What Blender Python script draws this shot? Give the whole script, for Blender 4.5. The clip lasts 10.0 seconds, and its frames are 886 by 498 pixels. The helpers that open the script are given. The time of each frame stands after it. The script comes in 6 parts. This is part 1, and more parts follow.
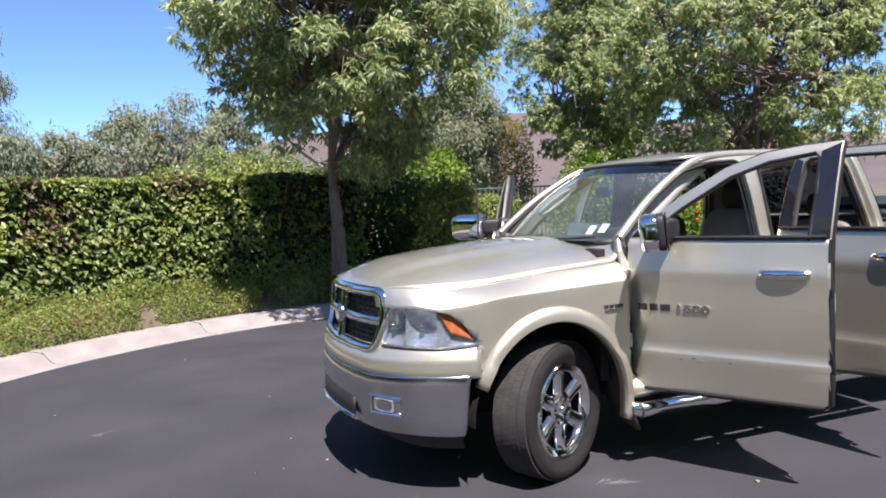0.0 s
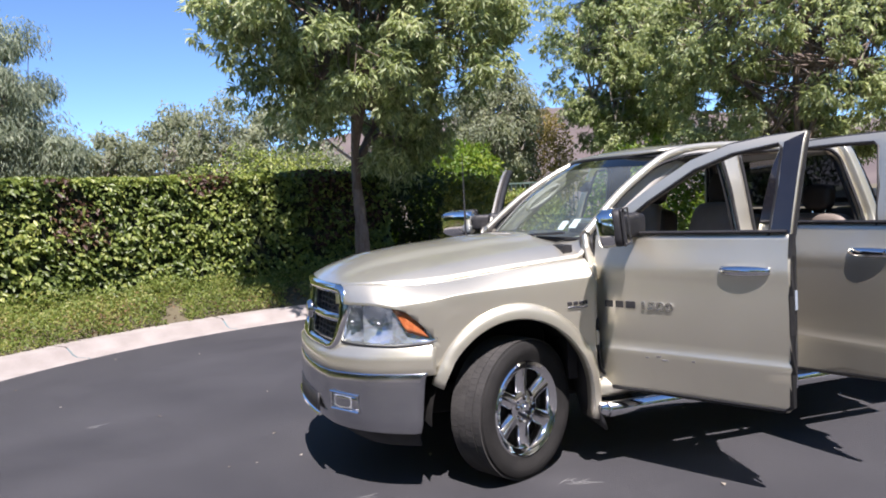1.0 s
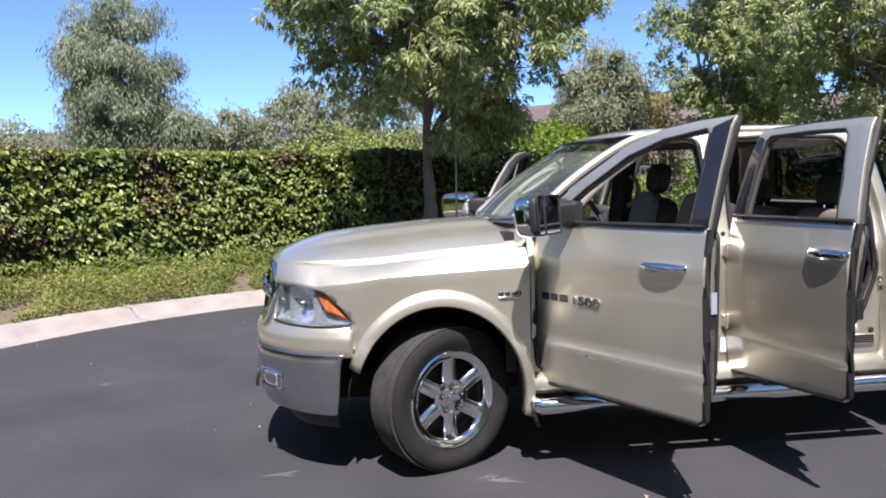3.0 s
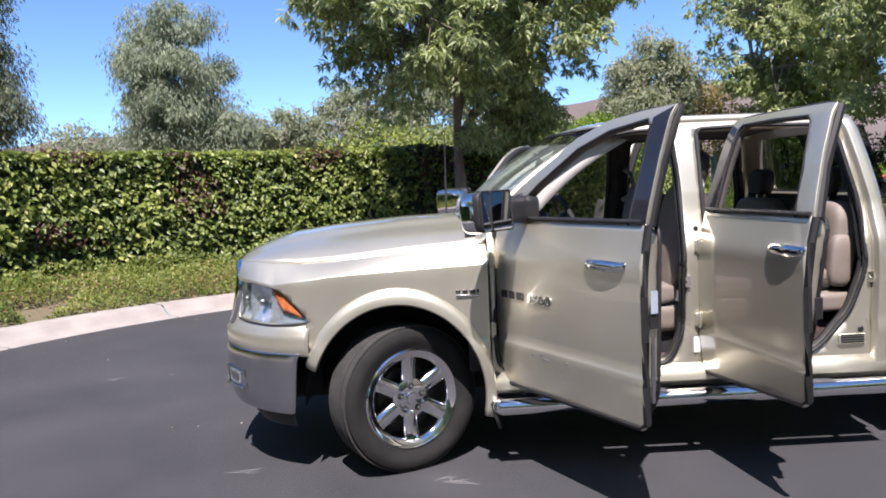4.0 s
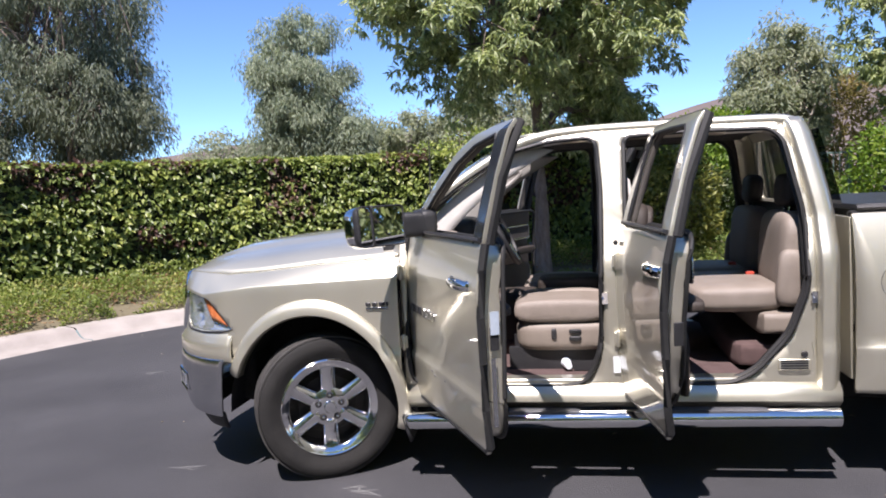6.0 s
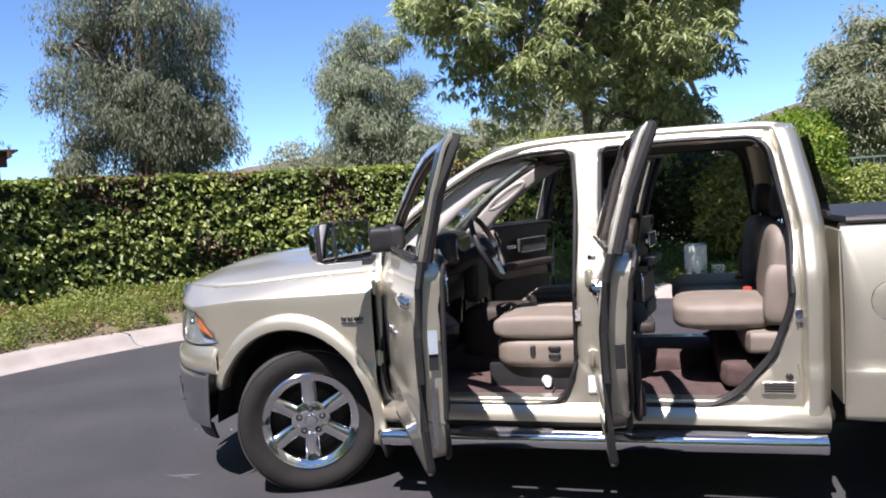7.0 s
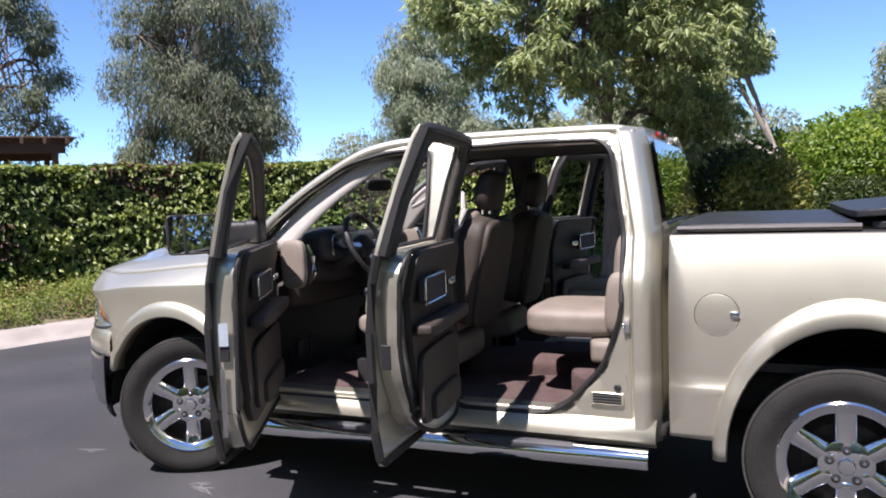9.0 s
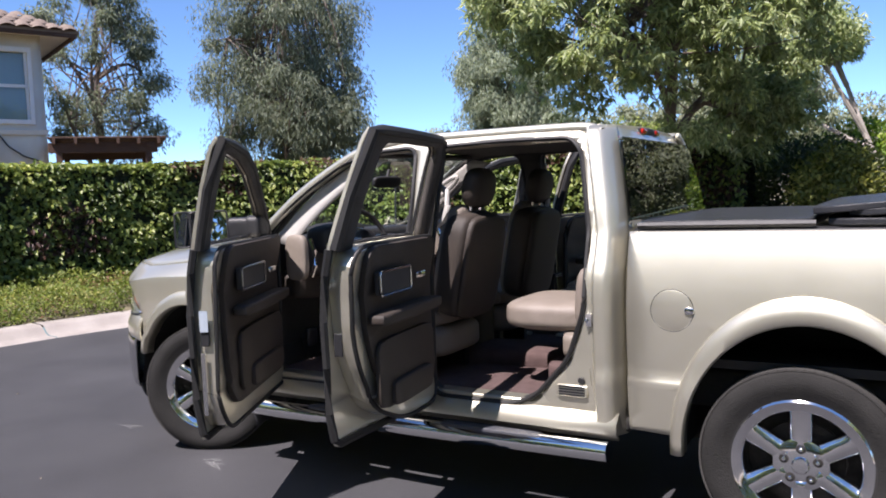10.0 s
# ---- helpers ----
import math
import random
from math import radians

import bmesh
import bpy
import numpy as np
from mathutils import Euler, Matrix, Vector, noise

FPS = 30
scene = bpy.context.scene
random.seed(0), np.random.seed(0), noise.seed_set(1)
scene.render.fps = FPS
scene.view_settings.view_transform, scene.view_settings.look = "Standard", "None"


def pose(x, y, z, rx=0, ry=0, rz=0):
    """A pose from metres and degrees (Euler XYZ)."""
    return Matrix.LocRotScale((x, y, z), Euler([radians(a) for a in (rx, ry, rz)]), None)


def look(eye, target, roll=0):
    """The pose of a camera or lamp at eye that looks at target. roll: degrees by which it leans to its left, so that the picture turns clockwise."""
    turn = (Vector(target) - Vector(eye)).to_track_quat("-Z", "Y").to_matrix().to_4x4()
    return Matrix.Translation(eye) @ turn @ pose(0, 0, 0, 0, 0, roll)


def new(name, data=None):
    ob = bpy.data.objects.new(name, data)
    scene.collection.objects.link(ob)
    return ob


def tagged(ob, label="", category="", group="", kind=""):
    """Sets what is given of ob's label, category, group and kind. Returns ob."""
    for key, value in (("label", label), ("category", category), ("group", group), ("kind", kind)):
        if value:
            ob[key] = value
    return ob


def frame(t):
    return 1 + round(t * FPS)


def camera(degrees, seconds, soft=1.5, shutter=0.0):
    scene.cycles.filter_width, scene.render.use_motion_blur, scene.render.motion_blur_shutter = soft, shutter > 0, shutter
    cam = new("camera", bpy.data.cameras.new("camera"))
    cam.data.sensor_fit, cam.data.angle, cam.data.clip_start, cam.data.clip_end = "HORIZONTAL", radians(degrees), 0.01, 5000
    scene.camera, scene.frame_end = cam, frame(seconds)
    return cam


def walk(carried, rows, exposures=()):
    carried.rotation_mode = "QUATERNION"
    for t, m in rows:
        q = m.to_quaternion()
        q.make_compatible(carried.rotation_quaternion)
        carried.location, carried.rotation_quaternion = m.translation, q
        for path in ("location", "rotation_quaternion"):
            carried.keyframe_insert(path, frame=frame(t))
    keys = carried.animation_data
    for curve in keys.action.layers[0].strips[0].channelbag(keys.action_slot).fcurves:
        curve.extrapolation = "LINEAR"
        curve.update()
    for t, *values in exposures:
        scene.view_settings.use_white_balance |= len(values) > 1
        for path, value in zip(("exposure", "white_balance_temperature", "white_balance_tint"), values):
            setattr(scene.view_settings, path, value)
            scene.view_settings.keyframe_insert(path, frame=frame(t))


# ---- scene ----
cam = camera(59.5, 10.0, soft=1.85)
PATH = [
    (0, (-2.319, -4.922, 1.704), (-1.578, -3.069, 1.582), -2.7),
    (0.5, (-2.054, -5.006, 1.673), (-1.434, -3.108, 1.572), -2.3),
    (1, (-1.769, -5.094, 1.681), (-1.167, -3.191, 1.554), -3.2),
    (1.5, (-1.453, -5.079, 1.651), (-0.86, -3.173, 1.527), -2.0),
    (2, (-1.159, -5.151, 1.641), (-0.702, -3.207, 1.537), -3.6),
    (2.5, (-0.866, -5.242, 1.642), (-0.518, -3.278, 1.493), -2.2),
    (4, (0.071, -5.224, 1.625), (0.143, -3.233, 1.457), -2.3),
    (4.5, (0.417, -5.153, 1.596), (0.413, -3.159, 1.444), -2.5),
    (5, (0.78, -5.172, 1.611), (0.642, -3.182, 1.467), -4.4),
    (5.5, (1.129, -5.166, 1.636), (0.917, -3.184, 1.477), -3.4),
    (7, (2.076, -4.954, 1.668), (1.512, -3.039, 1.537), -3.5),
    (7.5, (2.351, -4.808, 1.661), (1.813, -2.885, 1.542), -2.6),
    (8, (2.702, -4.789, 1.647), (1.985, -2.926, 1.521), -1.8),
    (8.5, (2.998, -4.71, 1.646), (2.23, -2.867, 1.529), -1.8),
    (9, (3.292, -4.559, 1.637), (2.505, -2.726, 1.499), -2.0),
    (9.5, (3.645, -4.536, 1.62), (2.684, -2.791, 1.439), -2.4),
    (10, (3.929, -4.433, 1.631), (2.914, -2.716, 1.487), -2.2),
]
walk(cam, [(t, look(eye, target, roll)) for t, eye, target, roll in PATH])


# ---- light ----
SUN_WAY = Vector((-0.09, -0.57, 1.0)).normalized()
world = bpy.data.worlds.new("sky")
scene.world = world
world.use_nodes = True
wn = world.node_tree.nodes
sky = wn.new("ShaderNodeTexSky")
sky.sky_type = "NISHITA"
sky.sun_disc = False
sky.sun_elevation = math.asin(SUN_WAY.z)
sky.sun_rotation = math.atan2(SUN_WAY.x, SUN_WAY.y)
sky.air_density, sky.dust_density, sky.ozone_density = 0.75, 0.0, 6.0
sky.altitude = 3500
world.node_tree.links.new(sky.outputs[0], wn["Background"].inputs[0])
wn["Background"].inputs[1].default_value = 0.135
sun = new("sun", bpy.data.lights.new("sun", "SUN"))
sun.data.energy, sun.data.angle, sun.data.color = 5.0, radians(0.5), (1.0, 0.905, 0.915)
sun.matrix_world = look(SUN_WAY * 60, (0, 0, 0))
scene.view_settings.exposure = 1.05

# ---- materials ----
def surf(name, c1, c2, scale=6.0, rough=0.6, metal=0.0, bump=0.0, bscale=80.0, coat=0.0, island=0.0, obj=0.0, rvar=0.08, spec=0.5, stretch=(1, 1, 1)):
    """A surface with two scales of variation in colour and gloss, and a fine relief."""
    m = bpy.data.materials.new(name)
    m.use_nodes = True
    n, l = m.node_tree.nodes, m.node_tree.links
    b = n["Principled BSDF"]
    tc = n.new("ShaderNodeTexCoord")
    mp = n.new("ShaderNodeMapping")
    mp.inputs["Scale"].default_value = stretch
    l.new(tc.outputs["Object"], mp.inputs[0])
    big, fine = n.new("ShaderNodeTexNoise"), n.new("ShaderNodeTexNoise")
    big.inputs["Scale"].default_value, big.inputs["Detail"].default_value = scale, 4
    fine.inputs["Scale"].default_value, fine.inputs["Detail"].default_value = bscale, 3
    l.new(mp.outputs[0], big.inputs["Vector"]), l.new(mp.outputs[0], fine.inputs["Vector"])
    add = n.new("ShaderNodeMath")
    add.operation = "MULTIPLY_ADD"
    add.inputs[1].default_value = 0.45
    l.new(fine.outputs[0], add.inputs[0]), l.new(big.outputs[0], add.inputs[2])
    fac = add
    for amount, kind, socket in ((island, "ShaderNodeNewGeometry", "Random Per Island"), (obj, "ShaderNodeObjectInfo", "Random")):
        if amount:
            g, q = n.new(kind), n.new("ShaderNodeMath")
            q.operation = "MULTIPLY_ADD"
            q.inputs[1].default_value = amount
            l.new(g.outputs[socket], q.inputs[0]), l.new(fac.outputs[0], q.inputs[2])
            fac = q
    r = n.new("ShaderNodeMapRange")
    r.inputs[1].default_value, r.inputs[2].default_value = 0.45, 1.0 + island + obj
    l.new(fac.outputs[0], r.inputs[0])
    mix = n.new("ShaderNodeMix")
    mix.data_type = "RGBA"
    mix.inputs["A"].default_value, mix.inputs["B"].default_value = (*c1, 1), (*c2, 1)
    l.new(r.outputs[0], mix.inputs["Factor"]), l.new(mix.outputs["Result"], b.inputs["Base Color"])
    rr = n.new("ShaderNodeMapRange")
    rr.inputs[3].default_value, rr.inputs[4].default_value = max(rough - rvar, 0.01), rough + rvar
    l.new(big.outputs[0], rr.inputs[0]), l.new(rr.outputs[0], b.inputs["Roughness"])
    b.inputs["Metallic"].default_value = metal
    b.inputs["Specular IOR Level"].default_value = spec
    b.inputs["Coat Weight"].default_value = coat
    b.inputs["Coat Roughness"].default_value = 0.04
    if bump:
        bp = n.new("ShaderNodeBump")
        bp.inputs["Strength"].default_value, bp.inputs["Distance"].default_value = bump, 0.02
        l.new(fine.outputs[0], bp.inputs["Height"]), l.new(bp.outputs[0], b.inputs["Normal"])
    return m


def leafy(name, c1, c2, c3, rough=0.45, through_light=0.42):
    """Leaves: three tints told apart leaf by leaf, glossy above, letting some light through."""
    m = bpy.data.materials.new(name)
    m.use_nodes = True
    n, l = m.node_tree.nodes, m.node_tree.links
    b = n["Principled BSDF"]
    g = n.new("ShaderNodeNewGeometry")
    ramp = n.new("ShaderNodeValToRGB")
    e = ramp.color_ramp.elements
    e[0].color, e[0].position, e[1].color, e[1].position = (*c1, 1), 0.0, (*c3, 1), 1.0
    k = e.new(0.6)
    k.color = (*c2, 1)
    tc, nz, add = n.new("ShaderNodeTexCoord"), n.new("ShaderNodeTexNoise"), n.new("ShaderNodeMath")
    nz.inputs["Scale"].default_value = 1.3
    l.new(tc.outputs["Object"], nz.inputs["Vector"])
    add.operation = "MULTIPLY_ADD"
    add.inputs[1].default_value = 0.7
    add2 = n.new("ShaderNodeMath")
    add2.operation = "MULTIPLY_ADD"
    add2.inputs[1].default_value, add2.inputs[2].default_value = 1.0, -0.33
    l.new(nz.outputs[0], add2.inputs[0])
    l.new(g.outputs["Random Per Island"], add.inputs[0]), l.new(add2.outputs[0], add.inputs[2])
    l.new(add.outputs[0], ramp.inputs[0]), l.new(ramp.outputs[0], b.inputs["Base Color"])
    b.inputs["Roughness"].default_value = rough
    b.inputs["Specular IOR Level"].default_value = 0.4
    t = n.new("ShaderNodeBsdfTranslucent")
    glow = n.new("ShaderNodeMix")
    glow.data_type, glow.blend_type = "RGBA", "MULTIPLY"
    glow.inputs["Factor"].default_value, glow.inputs["B"].default_value = 1.0, (1.35, 1.35, 1.0, 1)
    l.new(ramp.outputs[0], glow.inputs["A"]), l.new(glow.outputs["Result"], t.inputs[0])
    mx = n.new("ShaderNodeMixShader")
    mx.inputs[0].default_value = through_light
    l.new(b.outputs[0], mx.inputs[1]), l.new(t.outputs[0], mx.inputs[2])
    l.new(mx.outputs[0], n["Material Output"].inputs[0])
    return m


def glassy(name, tint, rough=0.0, clear=0.85, veil=0.0):
    """Thin pane: mostly clear, with a mirror coat that grows at a slant, and a share of pale film."""
    m = bpy.data.materials.new(name)
    m.use_nodes = True
    n, l = m.node_tree.nodes, m.node_tree.links
    n.remove(n["Principled BSDF"])
    tr, gl, mx = n.new("ShaderNodeBsdfTransparent"), n.new("ShaderNodeBsdfGlossy"), n.new("ShaderNodeMixShader")
    lw, pw, fr = n.new("ShaderNodeLayerWeight"), n.new("ShaderNodeMath"), n.new("ShaderNodeMath")
    pw.operation, fr.operation = "POWER", "MULTIPLY_ADD"
    pw.inputs[1].default_value, fr.inputs[1].default_value, fr.inputs[2].default_value = 3.3, 0.85, 0.08
    l.new(lw.outputs["Facing"], pw.inputs[0]), l.new(pw.outputs[0], fr.inputs[0])
    tr.inputs[0].default_value = (*[c * clear for c in tint], 1)
    gl.inputs["Roughness"].default_value = rough
    l.new(fr.outputs[0], mx.inputs[0]), l.new(tr.outputs[0], mx.inputs[1]), l.new(gl.outputs[0], mx.inputs[2])
    # pale diffuse film: some dust, and a reflection veil put in as colour
    film, speck, veil_share = n.new("ShaderNodeBsdfDiffuse"), n.new("ShaderNodeTexNoise"), n.new("ShaderNodeMath")
    film.inputs[0].default_value = (0.62, 0.70, 0.68, 1)
    speck.inputs["Scale"].default_value, speck.inputs["Detail"].default_value = 3.0, 5
    veil_share.operation = "MULTIPLY"
    veil_share.inputs[1].default_value = veil * 2
    l.new(speck.outputs[0], veil_share.inputs[0])
    dusty = n.new("ShaderNodeMixShader")
    l.new(veil_share.outputs[0], dusty.inputs[0]), l.new(mx.outputs[0], dusty.inputs[1]), l.new(film.outputs[0], dusty.inputs[2])
    l.new(dusty.outputs[0], n["Material Output"].inputs[0])
    return m


PAINT = surf("champagne_paint", (0.635, 0.605, 0.50), (0.69, 0.66, 0.55), 2.5, 0.41, 0.81, 0.02, 900.0, 1.0, rvar=0.05)
CHROME = surf("chrome", (0.78, 0.79, 0.81), (0.86, 0.87, 0.88), 4.0, 0.06, 1.0, rvar=0.03)
ALLOY = surf("polished_wheel", (0.80, 0.80, 0.81), (0.88, 0.88, 0.89), 6.0, 0.08, 1.0, rvar=0.04)
SATIN = surf("bumper_chrome", (0.52, 0.53, 0.56), (0.62, 0.63, 0.65), 5.0, 0.21, 1.0, rvar=0.08)
RUBBER = surf("tyre_rubber", (0.016, 0.0157, 0.0155), (0.031, 0.030, 0.029), 7.0, 0.88, 0.0, 0.3, 160.0, spec=0.25)
TREAD = surf("dusty_tread", (0.040, 0.039, 0.038), (0.070, 0.067, 0.064), 9.0, 0.92, 0.0, 0.3, 160.0, spec=0.25)
BLACK = surf("black_plastic", (0.012, 0.012, 0.014), (0.03, 0.03, 0.032), 8.0, 0.5, 0.0, 0.15, 300.0)
GLOSSBLACK = surf("black_gloss_strip", (0.012, 0.012, 0.016), (0.02, 0.02, 0.025), 8.0, 0.15, 0.0, coat=0.6)
STEPPAD = surf("step_pad_rubber", (0.05, 0.052, 0.06), (0.085, 0.088, 0.10), 12.0, 0.38, 0.0, 0.3, 260.0)
SEAL = surf("rubber_seal", (0.008, 0.008, 0.009), (0.02, 0.02, 0.02), 8.0, 0.6)
UNDER = surf("underbody", (0.008, 0.008, 0.008), (0.022, 0.02, 0.018), 5.0, 0.85, 0.0, 0.3, 40.0)
TAN = surf("tan_leather", (0.20, 0.168, 0.14), (0.255, 0.217, 0.185), 9.0, 0.5, 0.0, 0.25, 260.0)
GREYP = surf("light_grey_plastic", (0.40, 0.385, 0.36), (0.48, 0.46, 0.43), 7.0, 0.55, 0.0, 0.15, 400.0)
TANP = surf("tan_plastic", (0.195, 0.164, 0.135), (0.24, 0.205, 0.172), 7.0, 0.55, 0.0, 0.15, 400.0)
# brown leather; also the painted shade on seat backs and console
BROWN = surf("brown_leather_and_shade", (0.028, 0.022, 0.018), (0.050, 0.039, 0.032), 9.0, 0.62, 0.0, 0.2, 260.0)
CARPET = surf("brown_carpet", (0.085, 0.052, 0.05), (0.14, 0.092, 0.086), 14.0, 0.95, 0.0, 0.6, 500.0)
LINER = surf("grey_headliner", (0.055, 0.05, 0.045), (0.08, 0.072, 0.065), 6.0, 0.95, 0.0, 0.3, 500.0)
VINYL = surf("black_vinyl", (0.014, 0.015, 0.018), (0.03, 0.031, 0.036), 5.0, 0.42, 0.0, 0.2, 350.0)
AMBER = surf("amber_lens", (0.48, 0.11, 0.03), (0.85, 0.30, 0.12), 30.0, 0.15, 0.0, coat=0.7)
RED = surf("red_lens", (0.5, 0.012, 0.01), (0.62, 0.03, 0.02), 20.0, 0.2, 0.0, coat=0.7)
BUCKLE = surf("red_button", (0.38, 0.05, 0.03), (0.46, 0.07, 0.045), 20.0, 0.4)
PAPER = surf("white_label", (0.62, 0.66, 0.70), (0.74, 0.77, 0.8), 30.0, 0.6)
LABEL = surf("pale_blue_label", (0.34, 0.40, 0.47), (0.42, 0.48, 0.55), 30.0, 0.6)
LAMPIN = surf("lamp_reflector", (0.78, 0.84, 0.90), (0.95, 0.96, 0.98), 24.0, 0.14, 0.8, 0.6, 18.0, spec=1.0)
GLASS = glassy("window_glass", (0.80, 0.90, 0.88), 0.0, 0.9)
SCREENGLASS = glassy("windscreen_glass", (0.78, 0.92, 0.86), 0.0, 0.9, 0.06)
DARKGLASS = glassy("rear_window_glass", (0.16, 0.20, 0.24), 0.0, 0.45)
LENS = glassy("lamp_lens", (0.92, 0.96, 1.0), 0.02, 0.95)
MIRROR = surf("mirror_glass", (0.58, 0.60, 0.63), (0.62, 0.64, 0.67), 3.0, 0.015, 1.0, rvar=0.005)
BADGE = surf("badge_metal", (0.5, 0.5, 0.5), (0.62, 0.62, 0.62), 20.0, 0.2, 1.0)
BADGED = surf("badge_dark", (0.05, 0.05, 0.055), (0.09, 0.09, 0.095), 20.0, 0.3, 0.6)

ASPHALT = surf("asphalt", (0.040, 0.040, 0.045), (0.068, 0.068, 0.074), 0.9, 0.74, 0.0, 0.55, 210.0, rvar=0.1, spec=0.3)
CONCRETE = surf("kerb_concrete", (0.25, 0.222, 0.20), (0.40, 0.365, 0.335), 3.0, 0.85, 0.0, 0.35, 120.0, obj=0.12)
EARTH = surf("dry_ground", (0.10, 0.085, 0.05), (0.17, 0.145, 0.09), 0.7, 0.95, 0.0, 0.5, 20.0)
BARK = surf("brown_bark", (0.11, 0.082, 0.065), (0.27, 0.215, 0.18), 5.0, 0.9, 0.0, 1.0, 30.0, stretch=(3, 3, 0.7))
BARKP = surf("pale_bark", (0.26, 0.22, 0.19), (0.48, 0.43, 0.38), 4.0, 0.85, 0.0, 0.6, 26.0, stretch=(2, 2, 0.8))
# near-black colour stands for the shade between the hedge's leaves
HEDGESHADE = surf("hedge_shade_core", (0.006, 0.010, 0.004), (0.02, 0.026, 0.010), 5.0, 0.95, 0.0, 0.8, 30.0)
L_HEDGE = leafy("hedge_leaves", (0.05, 0.08, 0.025), (0.20, 0.26, 0.065), (0.45, 0.48, 0.14), 0.38, 0.36)
L_RED = leafy("old_hedge_leaves", (0.05, 0.025, 0.02), (0.09, 0.045, 0.03), (0.11, 0.07, 0.03), 0.5, 0.25)
L_COVER = leafy("ground_cover_leaves", (0.07, 0.10, 0.025), (0.20, 0.26, 0.06), (0.42, 0.40, 0.15), 0.5)
L_DRY = leafy("dry_leaves", (0.13, 0.07, 0.035), (0.22, 0.13, 0.07), (0.3, 0.2, 0.11), 0.7, 0.2)
L_TREE = leafy("street_tree_leaves", (0.112, 0.145, 0.07), (0.335, 0.395, 0.185), (0.66, 0.68, 0.43), 0.40, 0.45)
L_WILLOW = leafy("grey_green_leaves", (0.12, 0.15, 0.10), (0.27, 0.315, 0.22), (0.46, 0.50, 0.37), 0.5)
L_SAGE = leafy("sage_leaves", (0.085, 0.105, 0.07), (0.18, 0.21, 0.145), (0.33, 0.36, 0.26), 0.5)
L_GREY = leafy("dusty_leaves", (0.14, 0.165, 0.105), (0.27, 0.30, 0.20), (0.42, 0.43, 0.31), 0.55)
L_BRIGHT = leafy("bright_shrub_leaves", (0.06, 0.12, 0.015), (0.15, 0.24, 0.03), (0.30, 0.36, 0.06), 0.4)
# leaf tints darkened to carry the shade these shrubs stand in
L_SHADE = leafy("shade_green_leaves", (0.02, 0.038, 0.012), (0.05, 0.075, 0.022), (0.11, 0.13, 0.04), 0.4)
L_OCHRE = leafy("yellowing_leaves", (0.12, 0.12, 0.03), (0.24, 0.2, 0.06), (0.36, 0.28, 0.10), 0.5)
L_OLIVE = leafy("olive_green_leaves", (0.06, 0.07, 0.02), (0.20, 0.22, 0.05), (0.45, 0.42, 0.13), 0.42, 0.38)
FLOWER = surf("red_blossom", (0.6, 0.03, 0.04), (0.75, 0.06, 0.07), 30.0, 0.5)
L_PALE = leafy("bleached_leaves", (0.2, 0.17, 0.12), (0.34, 0.3, 0.24), (0.5, 0.46, 0.4), 0.7, 0.1)
SCRAPE = surf("chalky_scrape", (0.13, 0.13, 0.13), (0.24, 0.24, 0.24), 30.0, 0.9)
STUCCO = surf("pale_stucco", (0.66, 0.61, 0.52), (0.76, 0.71, 0.63), 2.0, 0.9, 0.0, 0.5, 90.0)
TRIM = surf("white_window_trim", (0.72, 0.72, 0.72), (0.8, 0.8, 0.8), 6.0, 0.6)
TILE = surf("brown_roof_tile", (0.11, 0.082, 0.066), (0.25, 0.195, 0.155), 3.0, 0.85, 0.0, 0.4, 60.0, obj=0.5)
TIMBER = surf("brown_timber", (0.06, 0.03, 0.02), (0.11, 0.06, 0.04), 4.0, 0.8, 0.0, 0.4, 50.0, stretch=(1, 8, 8))
HILLM = surf("dry_hillside", (0.087, 0.068, 0.064), (0.147, 0.118, 0.105), 0.05, 0.95, 0.0, 0.5, 1.2)
PALEGREEN = surf("faded_green_paint", (0.28, 0.33, 0.27), (0.62, 0.64, 0.58), 7.0, 0.7, 0.0, 0.3, 40.0)
FENCE = surf("green_fence_paint", (0.10, 0.15, 0.13), (0.15, 0.2, 0.18), 6.0, 0.5)
LAWN = surf("lawn", (0.10, 0.16, 0.03), (0.18, 0.25, 0.06), 2.0, 0.9, 0.0, 0.8, 90.0)


